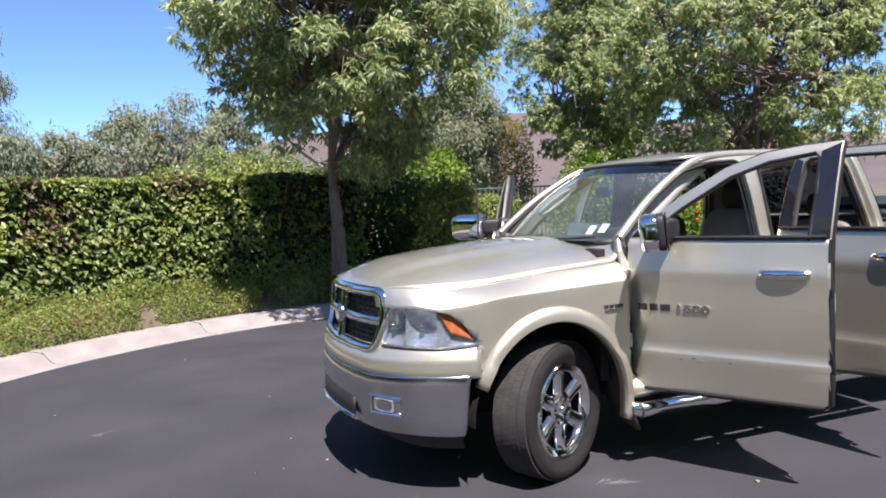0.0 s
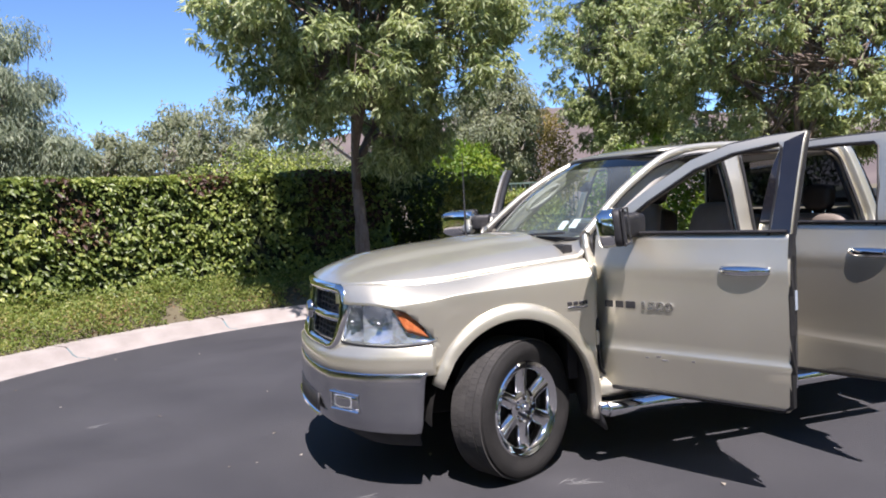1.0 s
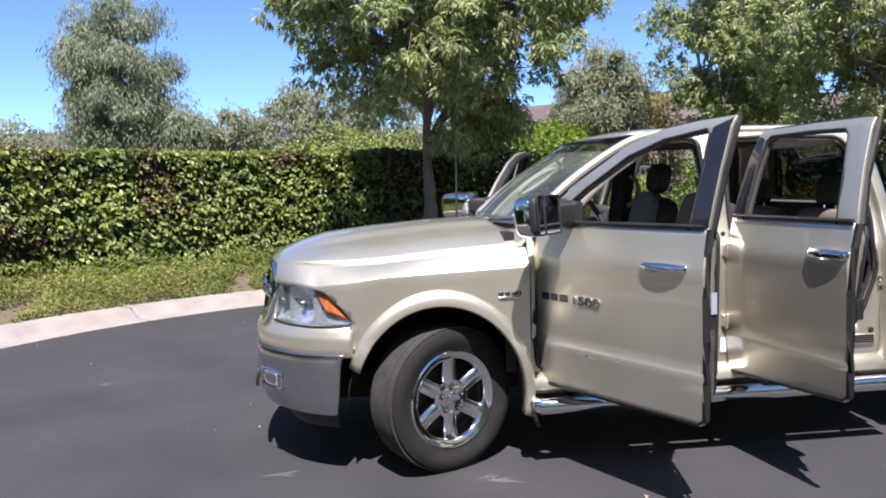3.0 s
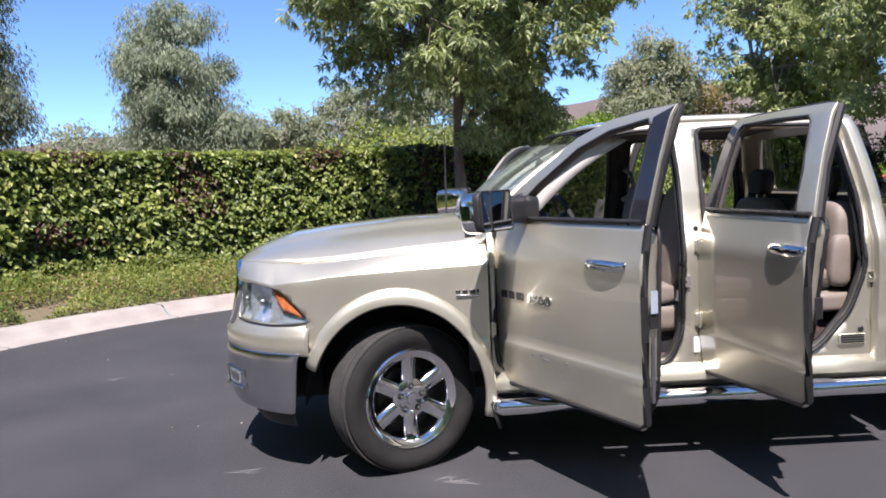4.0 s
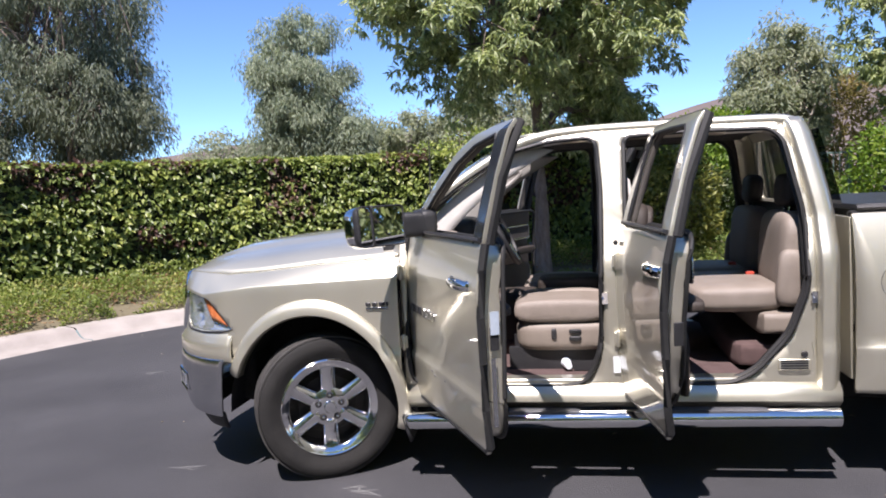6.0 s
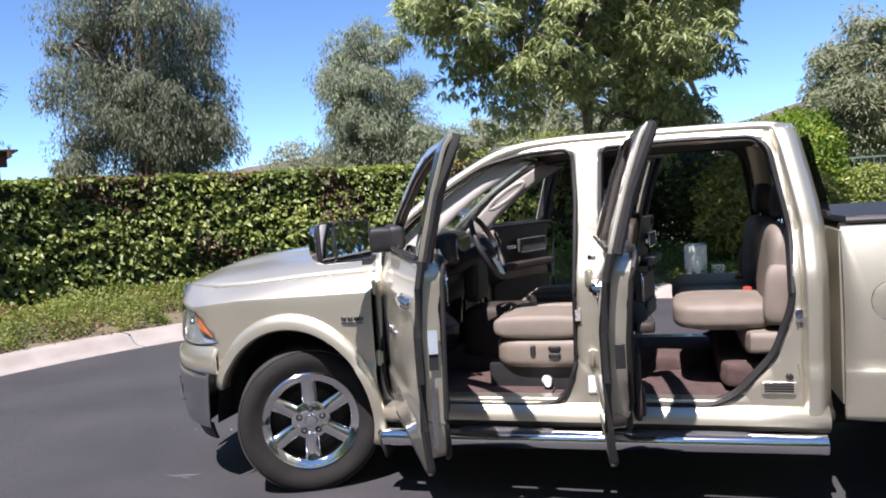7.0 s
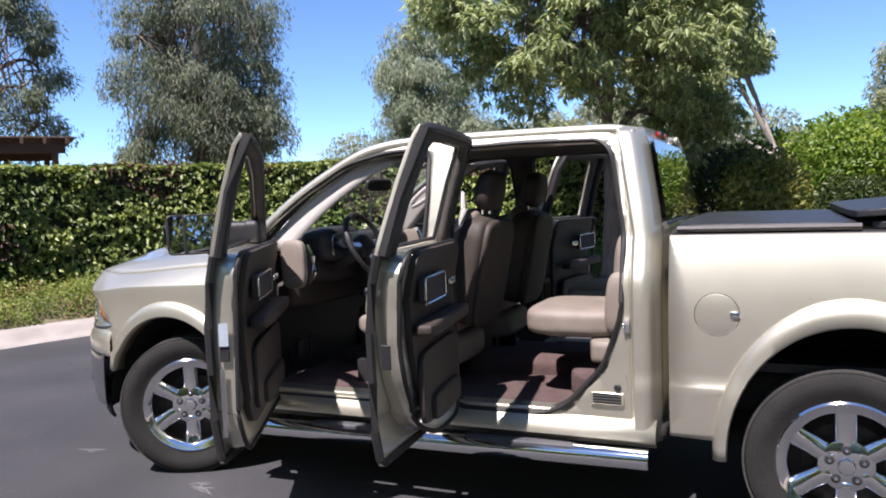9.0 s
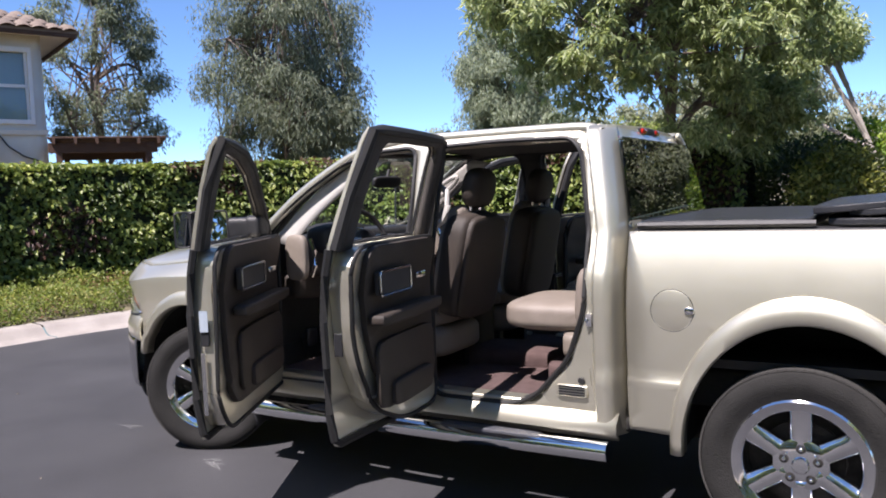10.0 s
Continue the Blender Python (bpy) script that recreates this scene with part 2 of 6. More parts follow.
# ---- building tools ----
class Shape:
    """Vertices and faces gathered for one mesh."""

    def __init__(self):
        self.v, self.f = [], []

    def add(self, verts, faces):
        k = len(self.v)
        self.v += [tuple(p) for p in verts]
        self.f += [tuple(i + k for i in face) for face in faces]
        return self

    def box(self, lo, hi):
        (a, b, c), (d, e, g) = lo, hi
        vs = [(a, b, c), (d, b, c), (d, e, c), (a, e, c), (a, b, g), (d, b, g), (d, e, g), (a, e, g)]
        return self.add(vs, [(3, 2, 1, 0), (4, 5, 6, 7), (0, 1, 5, 4), (1, 2, 6, 5), (2, 3, 7, 6), (3, 0, 4, 7)])

    def grid(self, fn, nu, nv, wrap=False):
        vs = [fn(i / (nu - (0 if wrap else 1)), j / (nv - 1)) for i in range(nu) for j in range(nv)]
        fs = [(i * nv + j, (i + 1) % nu * nv + j, (i + 1) % nu * nv + j + 1, i * nv + j + 1) for i in range(nu if wrap else nu - 1) for j in range(nv - 1)]
        return self.add(vs, fs)

    def tube(self, path, radius, n=8, caps=True, squash=1.0):
        """A round bar along points; radius may be a list."""
        path = [Vector(p) for p in path]
        rs = radius if isinstance(radius, (list, tuple)) else [radius] * len(path)
        vs = []
        for i, p in enumerate(path):
            d = (path[min(i + 1, len(path) - 1)] - path[max(i - 1, 0)]).normalized()
            a = d.cross(Vector((0, 0, 1)))
            a = (a if a.length > 0.05 else d.cross(Vector((1, 0, 0)))).normalized()
            b = a.cross(d)
            vs += [p + (a * math.cos(2 * math.pi * k / n) + b * math.sin(2 * math.pi * k / n) * squash) * rs[i] for k in range(n)]
        fs = [(i * n + k, i * n + (k + 1) % n, (i + 1) * n + (k + 1) % n, (i + 1) * n + k) for i in range(len(path) - 1) for k in range(n)]
        if caps:
            fs += [tuple(range(n))[::-1], tuple(range((len(path) - 1) * n, len(path) * n))]
        return self.add(vs, fs)

    def lathe(self, rows, n=48, place=None):
        """Rows of (radius, along) turned round the y axis."""
        m = place or Matrix()
        vs = [m @ Vector((r * math.cos(2 * math.pi * k / n), y, r * math.sin(2 * math.pi * k / n))) for r, y in rows for k in range(n)]
        fs = [(i * n + k, i * n + (k + 1) % n, (i + 1) * n + (k + 1) % n, (i + 1) * n + k) for i in range(len(rows) - 1) for k in range(n)]
        return self.add(vs, fs)

    def pillow(self, lo, hi, power=5.0, n=10, place=None):
        """A padded block: a cube swollen between square and round."""
        m = place or Matrix()
        c, h = (Vector(lo) + Vector(hi)) / 2, (Vector(hi) - Vector(lo)) / 2
        for ax in range(3):
            for s in (-1, 1):
                def at(u, v):
                    p = [0, 0, 0]
                    p[ax], p[(ax + 1) % 3], p[(ax + 2) % 3] = s, (2 * u - 1) * s, 2 * v - 1
                    k = sum(abs(q) ** power for q in p) ** (1 / power)
                    return m @ (c + Vector([q / k * w for q, w in zip(p, h)]))
                self.grid(at, n, n)
        return self

    def mesh(self, name, smooth=40, weld=True):
        me = bpy.data.meshes.new(name)
        me.from_pydata(self.v, [], self.f)
        bm = bmesh.new()
        bm.from_mesh(me)
        if weld:
            bmesh.ops.remove_doubles(bm, verts=bm.verts, dist=1e-5)
        bmesh.ops.recalc_face_normals(bm, faces=bm.faces)
        bm.to_mesh(me)
        bm.free()
        shade(me, smooth)
        return me


def shade(me, angle):
    me.polygons.foreach_set("use_smooth", [angle > 0] * len(me.polygons))
    if angle > 0:
        me.set_sharp_from_angle(angle=radians(angle))


def plate(outline, holes, zcuts, xcuts, fold):
    """A sheet cut from the x-z plane, with holes, then folded into space by fold(x, z)."""
    bm = bmesh.new()
    edges = []
    for loop in [outline, *holes]:
        vs = [bm.verts.new((x, 0, z)) for x, z in loop]
        edges += [bm.edges.new((vs[i], vs[(i + 1) % len(vs)])) for i in range(len(vs))]
    bmesh.ops.triangle_fill(bm, use_beauty=True, use_dissolve=False, edges=edges, normal=(0, -1, 0))
    for axis, cuts in ((2, zcuts), (0, xcuts)):
        for c in cuts:
            co, no = [0, 0, 0], [0, 0, 0]
            co[axis], no[axis] = c, 1
            bmesh.ops.bisect_plane(bm, geom=bm.verts[:] + bm.edges[:] + bm.faces[:], dist=1e-5, plane_co=co, plane_no=no)
    for v in bm.verts:
        v.co = fold(v.co.x, v.co.z)
    me = bpy.data.meshes.new("plate")
    bm.to_mesh(me)
    bm.free()
    s = Shape()
    s.v, s.f = [tuple(v.co) for v in me.vertices], [tuple(p.vertices) for p in me.polygons]
    bpy.data.meshes.remove(me)
    return s


def part(name, shape, material, parent, label="", smooth=40, bevel=0.0, thick=0.0, offset=-1.0, place=None):
    ob = new(name, shape.mesh(name, smooth) if isinstance(shape, Shape) else shape)
    ob.data.materials.append(material) if not ob.data.materials else None
    ob.parent = parent
    if place is not None:
        ob.matrix_basis = place
    if thick:
        k = ob.modifiers.new("thickness", "SOLIDIFY")
        k.thickness, k.offset = thick, offset
    if bevel:
        k = ob.modifiers.new("edges", "BEVEL")
        k.width, k.segments, k.limit_method, k.angle_limit = bevel, 2, "ANGLE", radians(40)
    if label:
        ob["label"] = label
    return ob


def thing(name, label, category, at=(0, 0, 0), group="", kind=""):
    ob = new(name)
    ob.empty_display_size = 0.2
    ob.location = at
    return tagged(ob, label, category, group, kind)


def solo(name, shape, material, label, category, group="", kind="", smooth=40, bevel=0.0, thick=0.0):
    ob = part(name, shape, material, None, "", smooth, bevel, thick)
    return tagged(ob, label, category, group, kind)


def smooth_path(points, per=6, closed=False):
    """A rounded line through points."""
    ps = [Vector(p) for p in points]
    n, out = len(ps), []
    for i in range(n if closed else n - 1):
        a, b, c, d = (ps[(i + k) % n] if closed else ps[min(max(i + k, 0), n - 1)] for k in (-1, 0, 1, 2))
        for j in range(per):
            t = j / per
            out.append(0.5 * (2 * b + (c - a) * t + (2 * a - 5 * b + 4 * c - d) * t * t + (3 * b - a - 3 * c + d) * t ** 3))
    return out if closed else out + [ps[-1]]


def rounded(loop, r=0.06, n=4):
    """A closed x-z loop with its corners rounded."""
    out = []
    for i, p in enumerate(loop):
        p, a, b = Vector(p), Vector(loop[i - 1]), Vector(loop[(i + 1) % len(loop)])
        q = min(r, (a - p).length * 0.45, (b - p).length * 0.45)
        s, e = p + (a - p).normalized() * q, p + (b - p).normalized() * q
        out += [tuple((1 - t) ** 2 * s + 2 * t * (1 - t) * p + t * t * e) for t in [k / n for k in range(n + 1)]]
    return out


def lettering(text, size, depth):
    """A mesh of raised characters in the built-in font, bold by an outline, lying in the x-y plane."""
    cu = bpy.data.curves.new("text", "FONT")
    cu.body, cu.size, cu.extrude, cu.offset = text, size, depth, size * 0.03
    ob = bpy.data.objects.new("text", cu)
    me = bpy.data.meshes.new_from_object(ob)
    bpy.data.objects.remove(ob)
    for v in me.vertices:
        v.co.x *= 1.75
    return me


RNG = np.random.default_rng(7)


def leaf_mesh(name, at, way, up, length, width, material, fold=0.25):
    """Many leaves as one mesh: each a small folded blade from its place along its way."""
    n = len(at)
    way = way / np.maximum(np.linalg.norm(way, axis=1, keepdims=True), 1e-6)
    side = np.cross(way, up)
    side /= np.maximum(np.linalg.norm(side, axis=1, keepdims=True), 1e-6)
    up2 = np.cross(side, way)
    ln, wd = length[:, None], width[:, None]
    mid = at + way * ln * 0.45
    verts = np.stack([at, mid + side * wd * 0.5 + up2 * wd * fold, at + way * ln - up2 * ln * 0.08, mid - side * wd * 0.5 + up2 * wd * fold], 1).reshape(-1, 3)
    k = np.arange(n)[:, None] * 4
    faces = np.concatenate([k + [0, 1, 2], k + [0, 2, 3]], 1).reshape(-1, 3)
    me = bpy.data.meshes.new(name)
    me.vertices.add(4 * n), me.loops.add(6 * n), me.polygons.add(2 * n)
    me.vertices.foreach_set("co", verts.astype(np.float32).ravel())
    me.loops.foreach_set("vertex_index", faces.astype(np.int32).ravel())
    me.polygons.foreach_set("loop_start", np.arange(0, 6 * n, 3, dtype=np.int32))
    me.update(calc_edges=True)
    me.materials.append(material)
    return me


def unit(n):
    p = RNG.normal(size=(n, 3))
    return p / np.linalg.norm(p, axis=1, keepdims=True)


# ---- the round end of the street: ground, road, kerb ----
CX, CY, R_ROAD = 1.5, 0.0, 6.85


def ring(a, r, z=0.0):
    return Vector((CX + r * math.cos(a), CY + r * math.sin(a), z))


def bank(r):
    """Height of the planted bank behind the kerb."""
    return 0.12 + 0.10 * min(max((r - 7.6) / 1.2, 0), 1)


def sheet(name, r0, r1, material, z0, z1, rings=3, n=96, label="", category="", a0=0.0, a1=2 * math.pi):
    s = Shape()
    s.grid(lambda u, v: ring(a0 + (a1 - a0) * u, r0 + (r1 - r0) * v, z0 + (z1 - z0) * v), n, rings)
    return solo(name, s, material, label, category, kind="structure")


g = Shape()
g.grid(lambda u, v: ring(2 * math.pi * u, 0.0 if v == 0 else R_ROAD + 0.02, 0.0), 97, 2)
solo("road", g, ASPHALT, "dark grey worn asphalt of a street's round end", "road", kind="structure")


def ground_height(u, v):
    r = 7.5 + 4000 * v ** 4
    return ring(2 * math.pi * u, r, 0.115 + 0.26 * min((r - 7.5) / 1.5, 1.0))


g = Shape()
g.grid(ground_height, 97, 60)
solo("ground", g, EARTH, "dry brown earth beyond the kerb", "ground", kind="structure")

g = Shape()
g.grid(lambda u, v: (3.4 + 11 * u, 10.4 + 7.5 * v, 0.384), 12, 10)
solo("lawn", g, LAWN, "short green lawn beyond the street's end", "lawn", kind="structure")

# kerb: cast lengths with joints, gutter pan, rolled face, flat top
kerb = thing("kerb", "pale concrete rolled kerb with a gutter edge round the road", "kerb", kind="structure")
KERB = [(6.84, 0.0), (6.86, 0.012), (7.08, 0.006), (7.16, 0.03), (7.25, 0.10), (7.30, 0.125), (7.58, 0.13), (7.60, 0.05)]
span = 2 * math.pi / 20
piece = Shape()
piece.grid(lambda u, v: ring(0.0015 + (span - 0.003) * u, *KERB[round(v * (len(KERB) - 1))]) - Vector((CX, CY, 0)), 14, len(KERB))
piece = piece.mesh("kerb_length", 35)
for k in range(20):
    part("kerb_length", piece, CONCRETE, kerb, place=pose(CX, CY, 0, 0, 0, math.degrees(span * (k + 0.35))))

# ---- planting ----
def scatter_arc(n, a0, a1, r0, r1):
    a, r = RNG.uniform(a0, a1, n), RNG.uniform(r0, r1, n)
    return CX + r * np.cos(a), CY + r * np.sin(a), a, r


def lumps(x, y, z, scale, seed=0.0):
    return np.array([noise.noise((a * scale + seed, b * scale, c * scale)) for a, b, c in zip(x, y, z)])


COVER_A0, COVER_A1 = radians(50), radians(212)
n = 80000
x, y, a, r = scatter_arc(n, COVER_A0, COVER_A1, 7.54, 9.25)
h = lumps(x, y, x * 0, 1.6)
rise = 0.08 + np.clip(r - 7.5, 0, 0.35) * 0.5 + 0.24 * h
z = 0.115 + 0.26 * np.clip((r - 7.5) / 1.5, 0, 1) + RNG.uniform(0.1, 1, n) * np.clip(rise, 0.03, 0.5)
way = unit(n) + np.stack([-0.5 * np.cos(a), -0.5 * np.sin(a), 0.5 + 0 * a], 1)
keep = (h > -0.34)
at = np.stack([x, y, z], 1)
cover = leaf_mesh("ground_cover", at[keep], way[keep], (unit(n) * 0.7 + np.array([0, -0.3, 1.0]))[keep], RNG.uniform(0.03, 0.075, n)[keep], RNG.uniform(0.018, 0.035, n)[keep], L_COVER)
solo("ground_cover", cover, L_COVER, "low yellow-green creeping plants along the kerb", "ground cover", kind="stuff", smooth=0)
n = 14000
x, y, a, r = scatter_arc(n, COVER_A0, COVER_A1, 7.52, 8.9)
keep = (lumps(x, y, x * 0, 1.1, 70.0) > 0.12) | (RNG.random(n) < 0.12)
x, y, a, r = x[keep], y[keep], a[keep], r[keep]
n = len(x)
dry = leaf_mesh("dry_litter", np.stack([x, y, 0.15 + 0.26 * np.clip((r - 7.5) / 1.5, 0, 1) + 0.20 * RNG.random(n)], 1), unit(n) * (1, 1, 0.3), unit(n) + (0, 0, 1), RNG.uniform(0.03, 0.08, n), RNG.uniform(0.015, 0.03, n), L_DRY)
solo("leaf_litter", dry, L_DRY, "dry brown leaf litter among the ground cover", "leaf litter", kind="stuff", smooth=0)

# ---- clipped hedge behind the kerb ----
HEDGE_R, HEDGE_W, HEDGE_TOP = 9.1, 1.0, 2.30
# solid core whose near-black colour is the hedge's inner shade
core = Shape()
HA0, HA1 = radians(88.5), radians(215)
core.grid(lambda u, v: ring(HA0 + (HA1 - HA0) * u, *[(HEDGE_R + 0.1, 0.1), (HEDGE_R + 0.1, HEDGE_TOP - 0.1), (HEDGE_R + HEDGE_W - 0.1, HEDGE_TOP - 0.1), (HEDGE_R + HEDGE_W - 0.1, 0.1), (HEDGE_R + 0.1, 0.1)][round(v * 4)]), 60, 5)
hedge = solo("hedge", core, HEDGESHADE, "tall clipped green hedge with a flat top behind the kerb", "hedge", smooth=0)
n = 60000
face = RNG.random(n) < 0.74
x, y, a, r = scatter_arc(n, HA0, HA1, HEDGE_R, HEDGE_R + HEDGE_W)
z = np.where(face, 0.15 + (HEDGE_TOP - 0.15) * RNG.random(n), HEDGE_TOP)
depth = RNG.random(n) ** 2 * 0.16
r = np.where(face, HEDGE_R + depth, r)
z = np.where(face, z, z - depth * 0.8)
x, y = CX + r * np.cos(a), CY + r * np.sin(a)
b = lumps(x, y, z, 1.9) * 0.10 + lumps(x, y, z, 6.0, 9.0) * 0.06
r = np.where(face, r - b, r)
z = z + np.where(face, 0, b * 0.6)
x, y = CX + r * np.cos(a), CY + r * np.sin(a)
# leaves left out here bare the core, painted dark as shade
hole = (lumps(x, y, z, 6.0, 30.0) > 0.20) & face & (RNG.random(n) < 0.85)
out = np.where(face[:, None], np.stack([-np.cos(a), -np.sin(a), 0.1 + 0 * a], 1), np.array([[0, 0, 1.0]]))
up = out * 0.6 + np.array([0, 0, 0.55]) + 0.6 * unit(n)
way = np.cross(up, unit(n)) + np.array([0, 0, -0.45]) + 0.3 * out
old = (lumps(x, y, z, 0.9, 50.0) > 0.12) & (RNG.random(n) < 0.5) & (z > 0.9)
for name, mask, mt, lab in (("foliage", ~hole & ~old, L_HEDGE, ""), ("old_foliage", ~hole & old, L_RED, "purple-brown old leaves")):
    at = np.stack([x, y, z], 1)[mask]
    me = leaf_mesh(name, at, way[mask], up[mask], RNG.uniform(0.07, 0.135, n)[mask], RNG.uniform(0.045, 0.075, n)[mask], mt)
    part(name, me, mt, hedge, lab, 0)


# ---- trees ----
def limb_path(a, b, sag=0.0, bend=0.12, steps=6):
    a, b = Vector(a), Vector(b)
    side = Vector(unit(1)[0]) * (b - a).length * bend
    return [a.lerp(b, t) + side * math.sin(math.pi * t) + Vector((0, 0, -sag * math.sin(math.pi * t))) for t in [k / steps for k in range(steps + 1)]]


def tree(name, label, x, y, height, trunk_r, clear, crown, leaves, leaf, material, bark, droop=0.5, lean=(0, 0), clumps=60, clump_r=0.55, limbs=9, base=0.15, hollow=0.55, tuft=1, low=None, skew=0.0):
    """A tree: tapered trunk, limbs that reach the clumps, and a crown of separate leaves in uneven clumps.
    crown: centre offset and half sizes (dx, dy, z, rx, ry, rz); low: the same for a hanging lower bough, and its share of the clumps; skew: how far the crown trails back towards +x."""
    root = thing(name, label, "tree", (x, y, 0), group=name.replace("_", " ") + "s")
    dx, dy, cz, rx, ry, rz = crown
    top = Vector((lean[0] + dx * 0.4, lean[1] + dy * 0.4, cz + rz * 0.35))
    trunk = smooth_path([(0, 0, base - 0.1), (lean[0] * 0.25 + 0.03, lean[1] * 0.25, clear * 0.5), (lean[0] * 0.6, lean[1] * 0.6, clear), tuple(top)], 5)
    wood = Shape()
    wood.tube(trunk, [trunk_r * (1.35 if k == 0 else 1.12 if k == 1 else 1.0 - 0.85 * k / (len(trunk) - 1)) for k in range(len(trunk))], 10)
    centres = []
    while low and len(centres) < clumps * low[6]:
        p = unit(1)[0] * RNG.random() ** 0.4
        centres.append(np.array(low[:3]) + p * np.array(low[3:6]))
    while len(centres) < clumps:
        p = RNG.uniform(-1, 1, 3)
        q = np.linalg.norm(p)
        if hollow < q < 1.0 and (p[2] > -0.75 or RNG.random() < 0.5):
            k = 1 + 0.28 * noise.noise(Vector(p * 1.7) + Vector((x, y, height)))
            centres.append(np.array([dx + lean[0] + p[0] * rx * k, dy + lean[1] + p[1] * ry * k + skew * p[0] * rx * k, cz + p[2] * rz * k]))
    for k in range(limbs):
        c = centres[k * len(centres) // limbs]
        start = trunk[int(len(trunk) * (0.60 + 0.34 * (k / limbs)))]
        p = limb_path(start, c, -0.15 * rz)
        wood.tube(p, [max(trunk_r * 0.42 * (1 - 0.85 * t / 6), 0.012) for t in range(7)], 6)
        for c2 in centres[k * len(centres) // limbs + 1:(k + 1) * len(centres) // limbs]:
            q = limb_path(p[3 + int(RNG.integers(0, 3))], c2, 0)
            wood.tube(q, [max(trunk_r * 0.14 * (1 - 0.8 * t / 6), 0.006) for t in range(7)], 4)
    part("trunk", wood, bark, root)
    centres = np.array(centres)
    per = leaves // clumps
    idx = np.repeat(np.arange(clumps), per // tuft)
    m = len(idx)
    size = clump_r * RNG.uniform(0.5, 1.55, clumps)
    rr = RNG.random(m) ** 0.45
    off = unit(m) * (rr * size[idx])[:, None] * np.array([1.0, 1.0, 0.75])
    off[:, 2] -= droop * 0.5 * (off[:, 0] ** 2 + off[:, 1] ** 2) ** 0.5 * RNG.random(m)
    if tuft > 1:
        idx, off, m = np.repeat(idx, tuft), np.repeat(off, tuft, axis=0), m * tuft
    at = centres[idx] + off
    if tuft > 1:
        off = off * 0.4 + unit(m) * 0.5 * clump_r
        at = at + unit(m) * 0.03
    way = off / (np.linalg.norm(off, axis=1, keepdims=True) + 1e-6) * 0.35 + unit(m) * 0.85 + np.array([0, 0, -0.12 - droop * 0.6])
    me = leaf_mesh("crown", at, way, unit(m) * 0.8 + np.array([0, -0.35, 1.1]), RNG.uniform(0.75, 1.25, m) * leaf[0], RNG.uniform(0.75, 1.25, m) * leaf[1], material)
    part("crown", me, material, root, "", 0)
    return root


tree("street_tree", "broad-leaved street tree with a straight brown trunk", 0.87, 7.85, 8.0, 0.16, 2.6, (0.22, -1.25, 5.0, 2.42, 2.1, 2.45), 80000, (0.145, 0.036), L_TREE, BARK, 0.9, clumps=270, clump_r=0.34, limbs=14, tuft=7, hollow=0.55, low=(1.05, 0.75, 2.75, 0.8, 0.45, 0.65, 0.08), skew=0.32)
tree("street_tree", "broad-leaved street tree with a pale trunk and yellow-green crown", 9.2, 12.7, 8.5, 0.17, 2.4, (0.1, 0.0, 5.2, 1.95, 1.9, 3.1), 58000, (0.15, 0.042), L_TREE, BARKP, 0.8, clumps=200, clump_r=0.42, limbs=11, tuft=8, hollow=0.45)
tree("street_tree", "broad-leaved street tree with several reddish stems", 9.9, 7.7, 8.5, 0.15, 2.2, (0.2, 0.3, 4.9, 3.0, 2.6, 3.3), 76000, (0.15, 0.042), L_TREE, BARK, 0.8, clumps=270, clump_r=0.42, limbs=13, tuft=8, hollow=0.45)
tree("willow_tree", "grey-green weeping tree behind the hedge", -6.75, 18.1, 7.0, 0.2, 2.0, (0, 0, 4.55, 1.7, 1.6, 2.5), 70000, (0.16, 0.028), L_WILLOW, BARK, 1.7, clumps=170, clump_r=0.46, hollow=0.25, low=(1.1, 0.0, 3.3, 1.2, 1.0, 0.9, 0.2))
tree("willow_tree", "tall dense grey-green tree behind the hedge", -10.6, 12.0, 9.5, 0.25, 2.2, (0, 0, 5.3, 2.1, 2.0, 3.9), 88000, (0.14, 0.026), L_SAGE, BARK, 1.7, clumps=200, clump_r=0.56, hollow=0.35, low=(0.9, 0.0, 3.7, 1.4, 1.2, 1.1, 0.2))
tree("gum_tree", "tall grey-green gum tree with open crown", 6.6, 15.8, 6.0, 0.16, 1.6, (0, 0, 3.7, 1.15, 1.0, 1.75), 22000, (0.15, 0.042), L_GREY, BARKP, 0.9, clumps=70, clump_r=0.40)
tree("gum_tree", "open-crowned gum tree beside the house", -16.4, 10.4, 8.5, 0.2, 2.6, (0, 0, 5.8, 1.8, 1.8, 3.3), 22000, (0.15, 0.036), L_SAGE, BARK, 1.2, clumps=64, clump_r=0.5)
tree("gum_tree", "slanting pale-barked gum tree", 4.0, 15.5, 6.5, 0.15, 2.6, (-0.9, 0, 4.9, 1.3, 1.3, 1.0), 16000, (0.15, 0.045), L_TREE, BARKP, 0.8, lean=(-1.25, 0), clumps=40, clump_r=0.45, limbs=5)


for k, (x, y, top, wide) in enumerate(((-4.6, 23.0, 5.0, 1.3), (-2.4, 23.5, 6.1, 1.2), (-0.6, 22.5, 5.9, 1.2), (1.0, 23.5, 5.8, 1.3))):
    tree("gum_tree", "dusty grey-green tree far behind the hedge", x, y, top, 0.13, 1.2, (0, 0, top * 0.5 + 0.6, wide, wide, top * 0.5 - 0.9), 9000, (0.2, 0.06), L_GREY, BARKP, 0.9, clumps=60, clump_r=0.5, limbs=6)


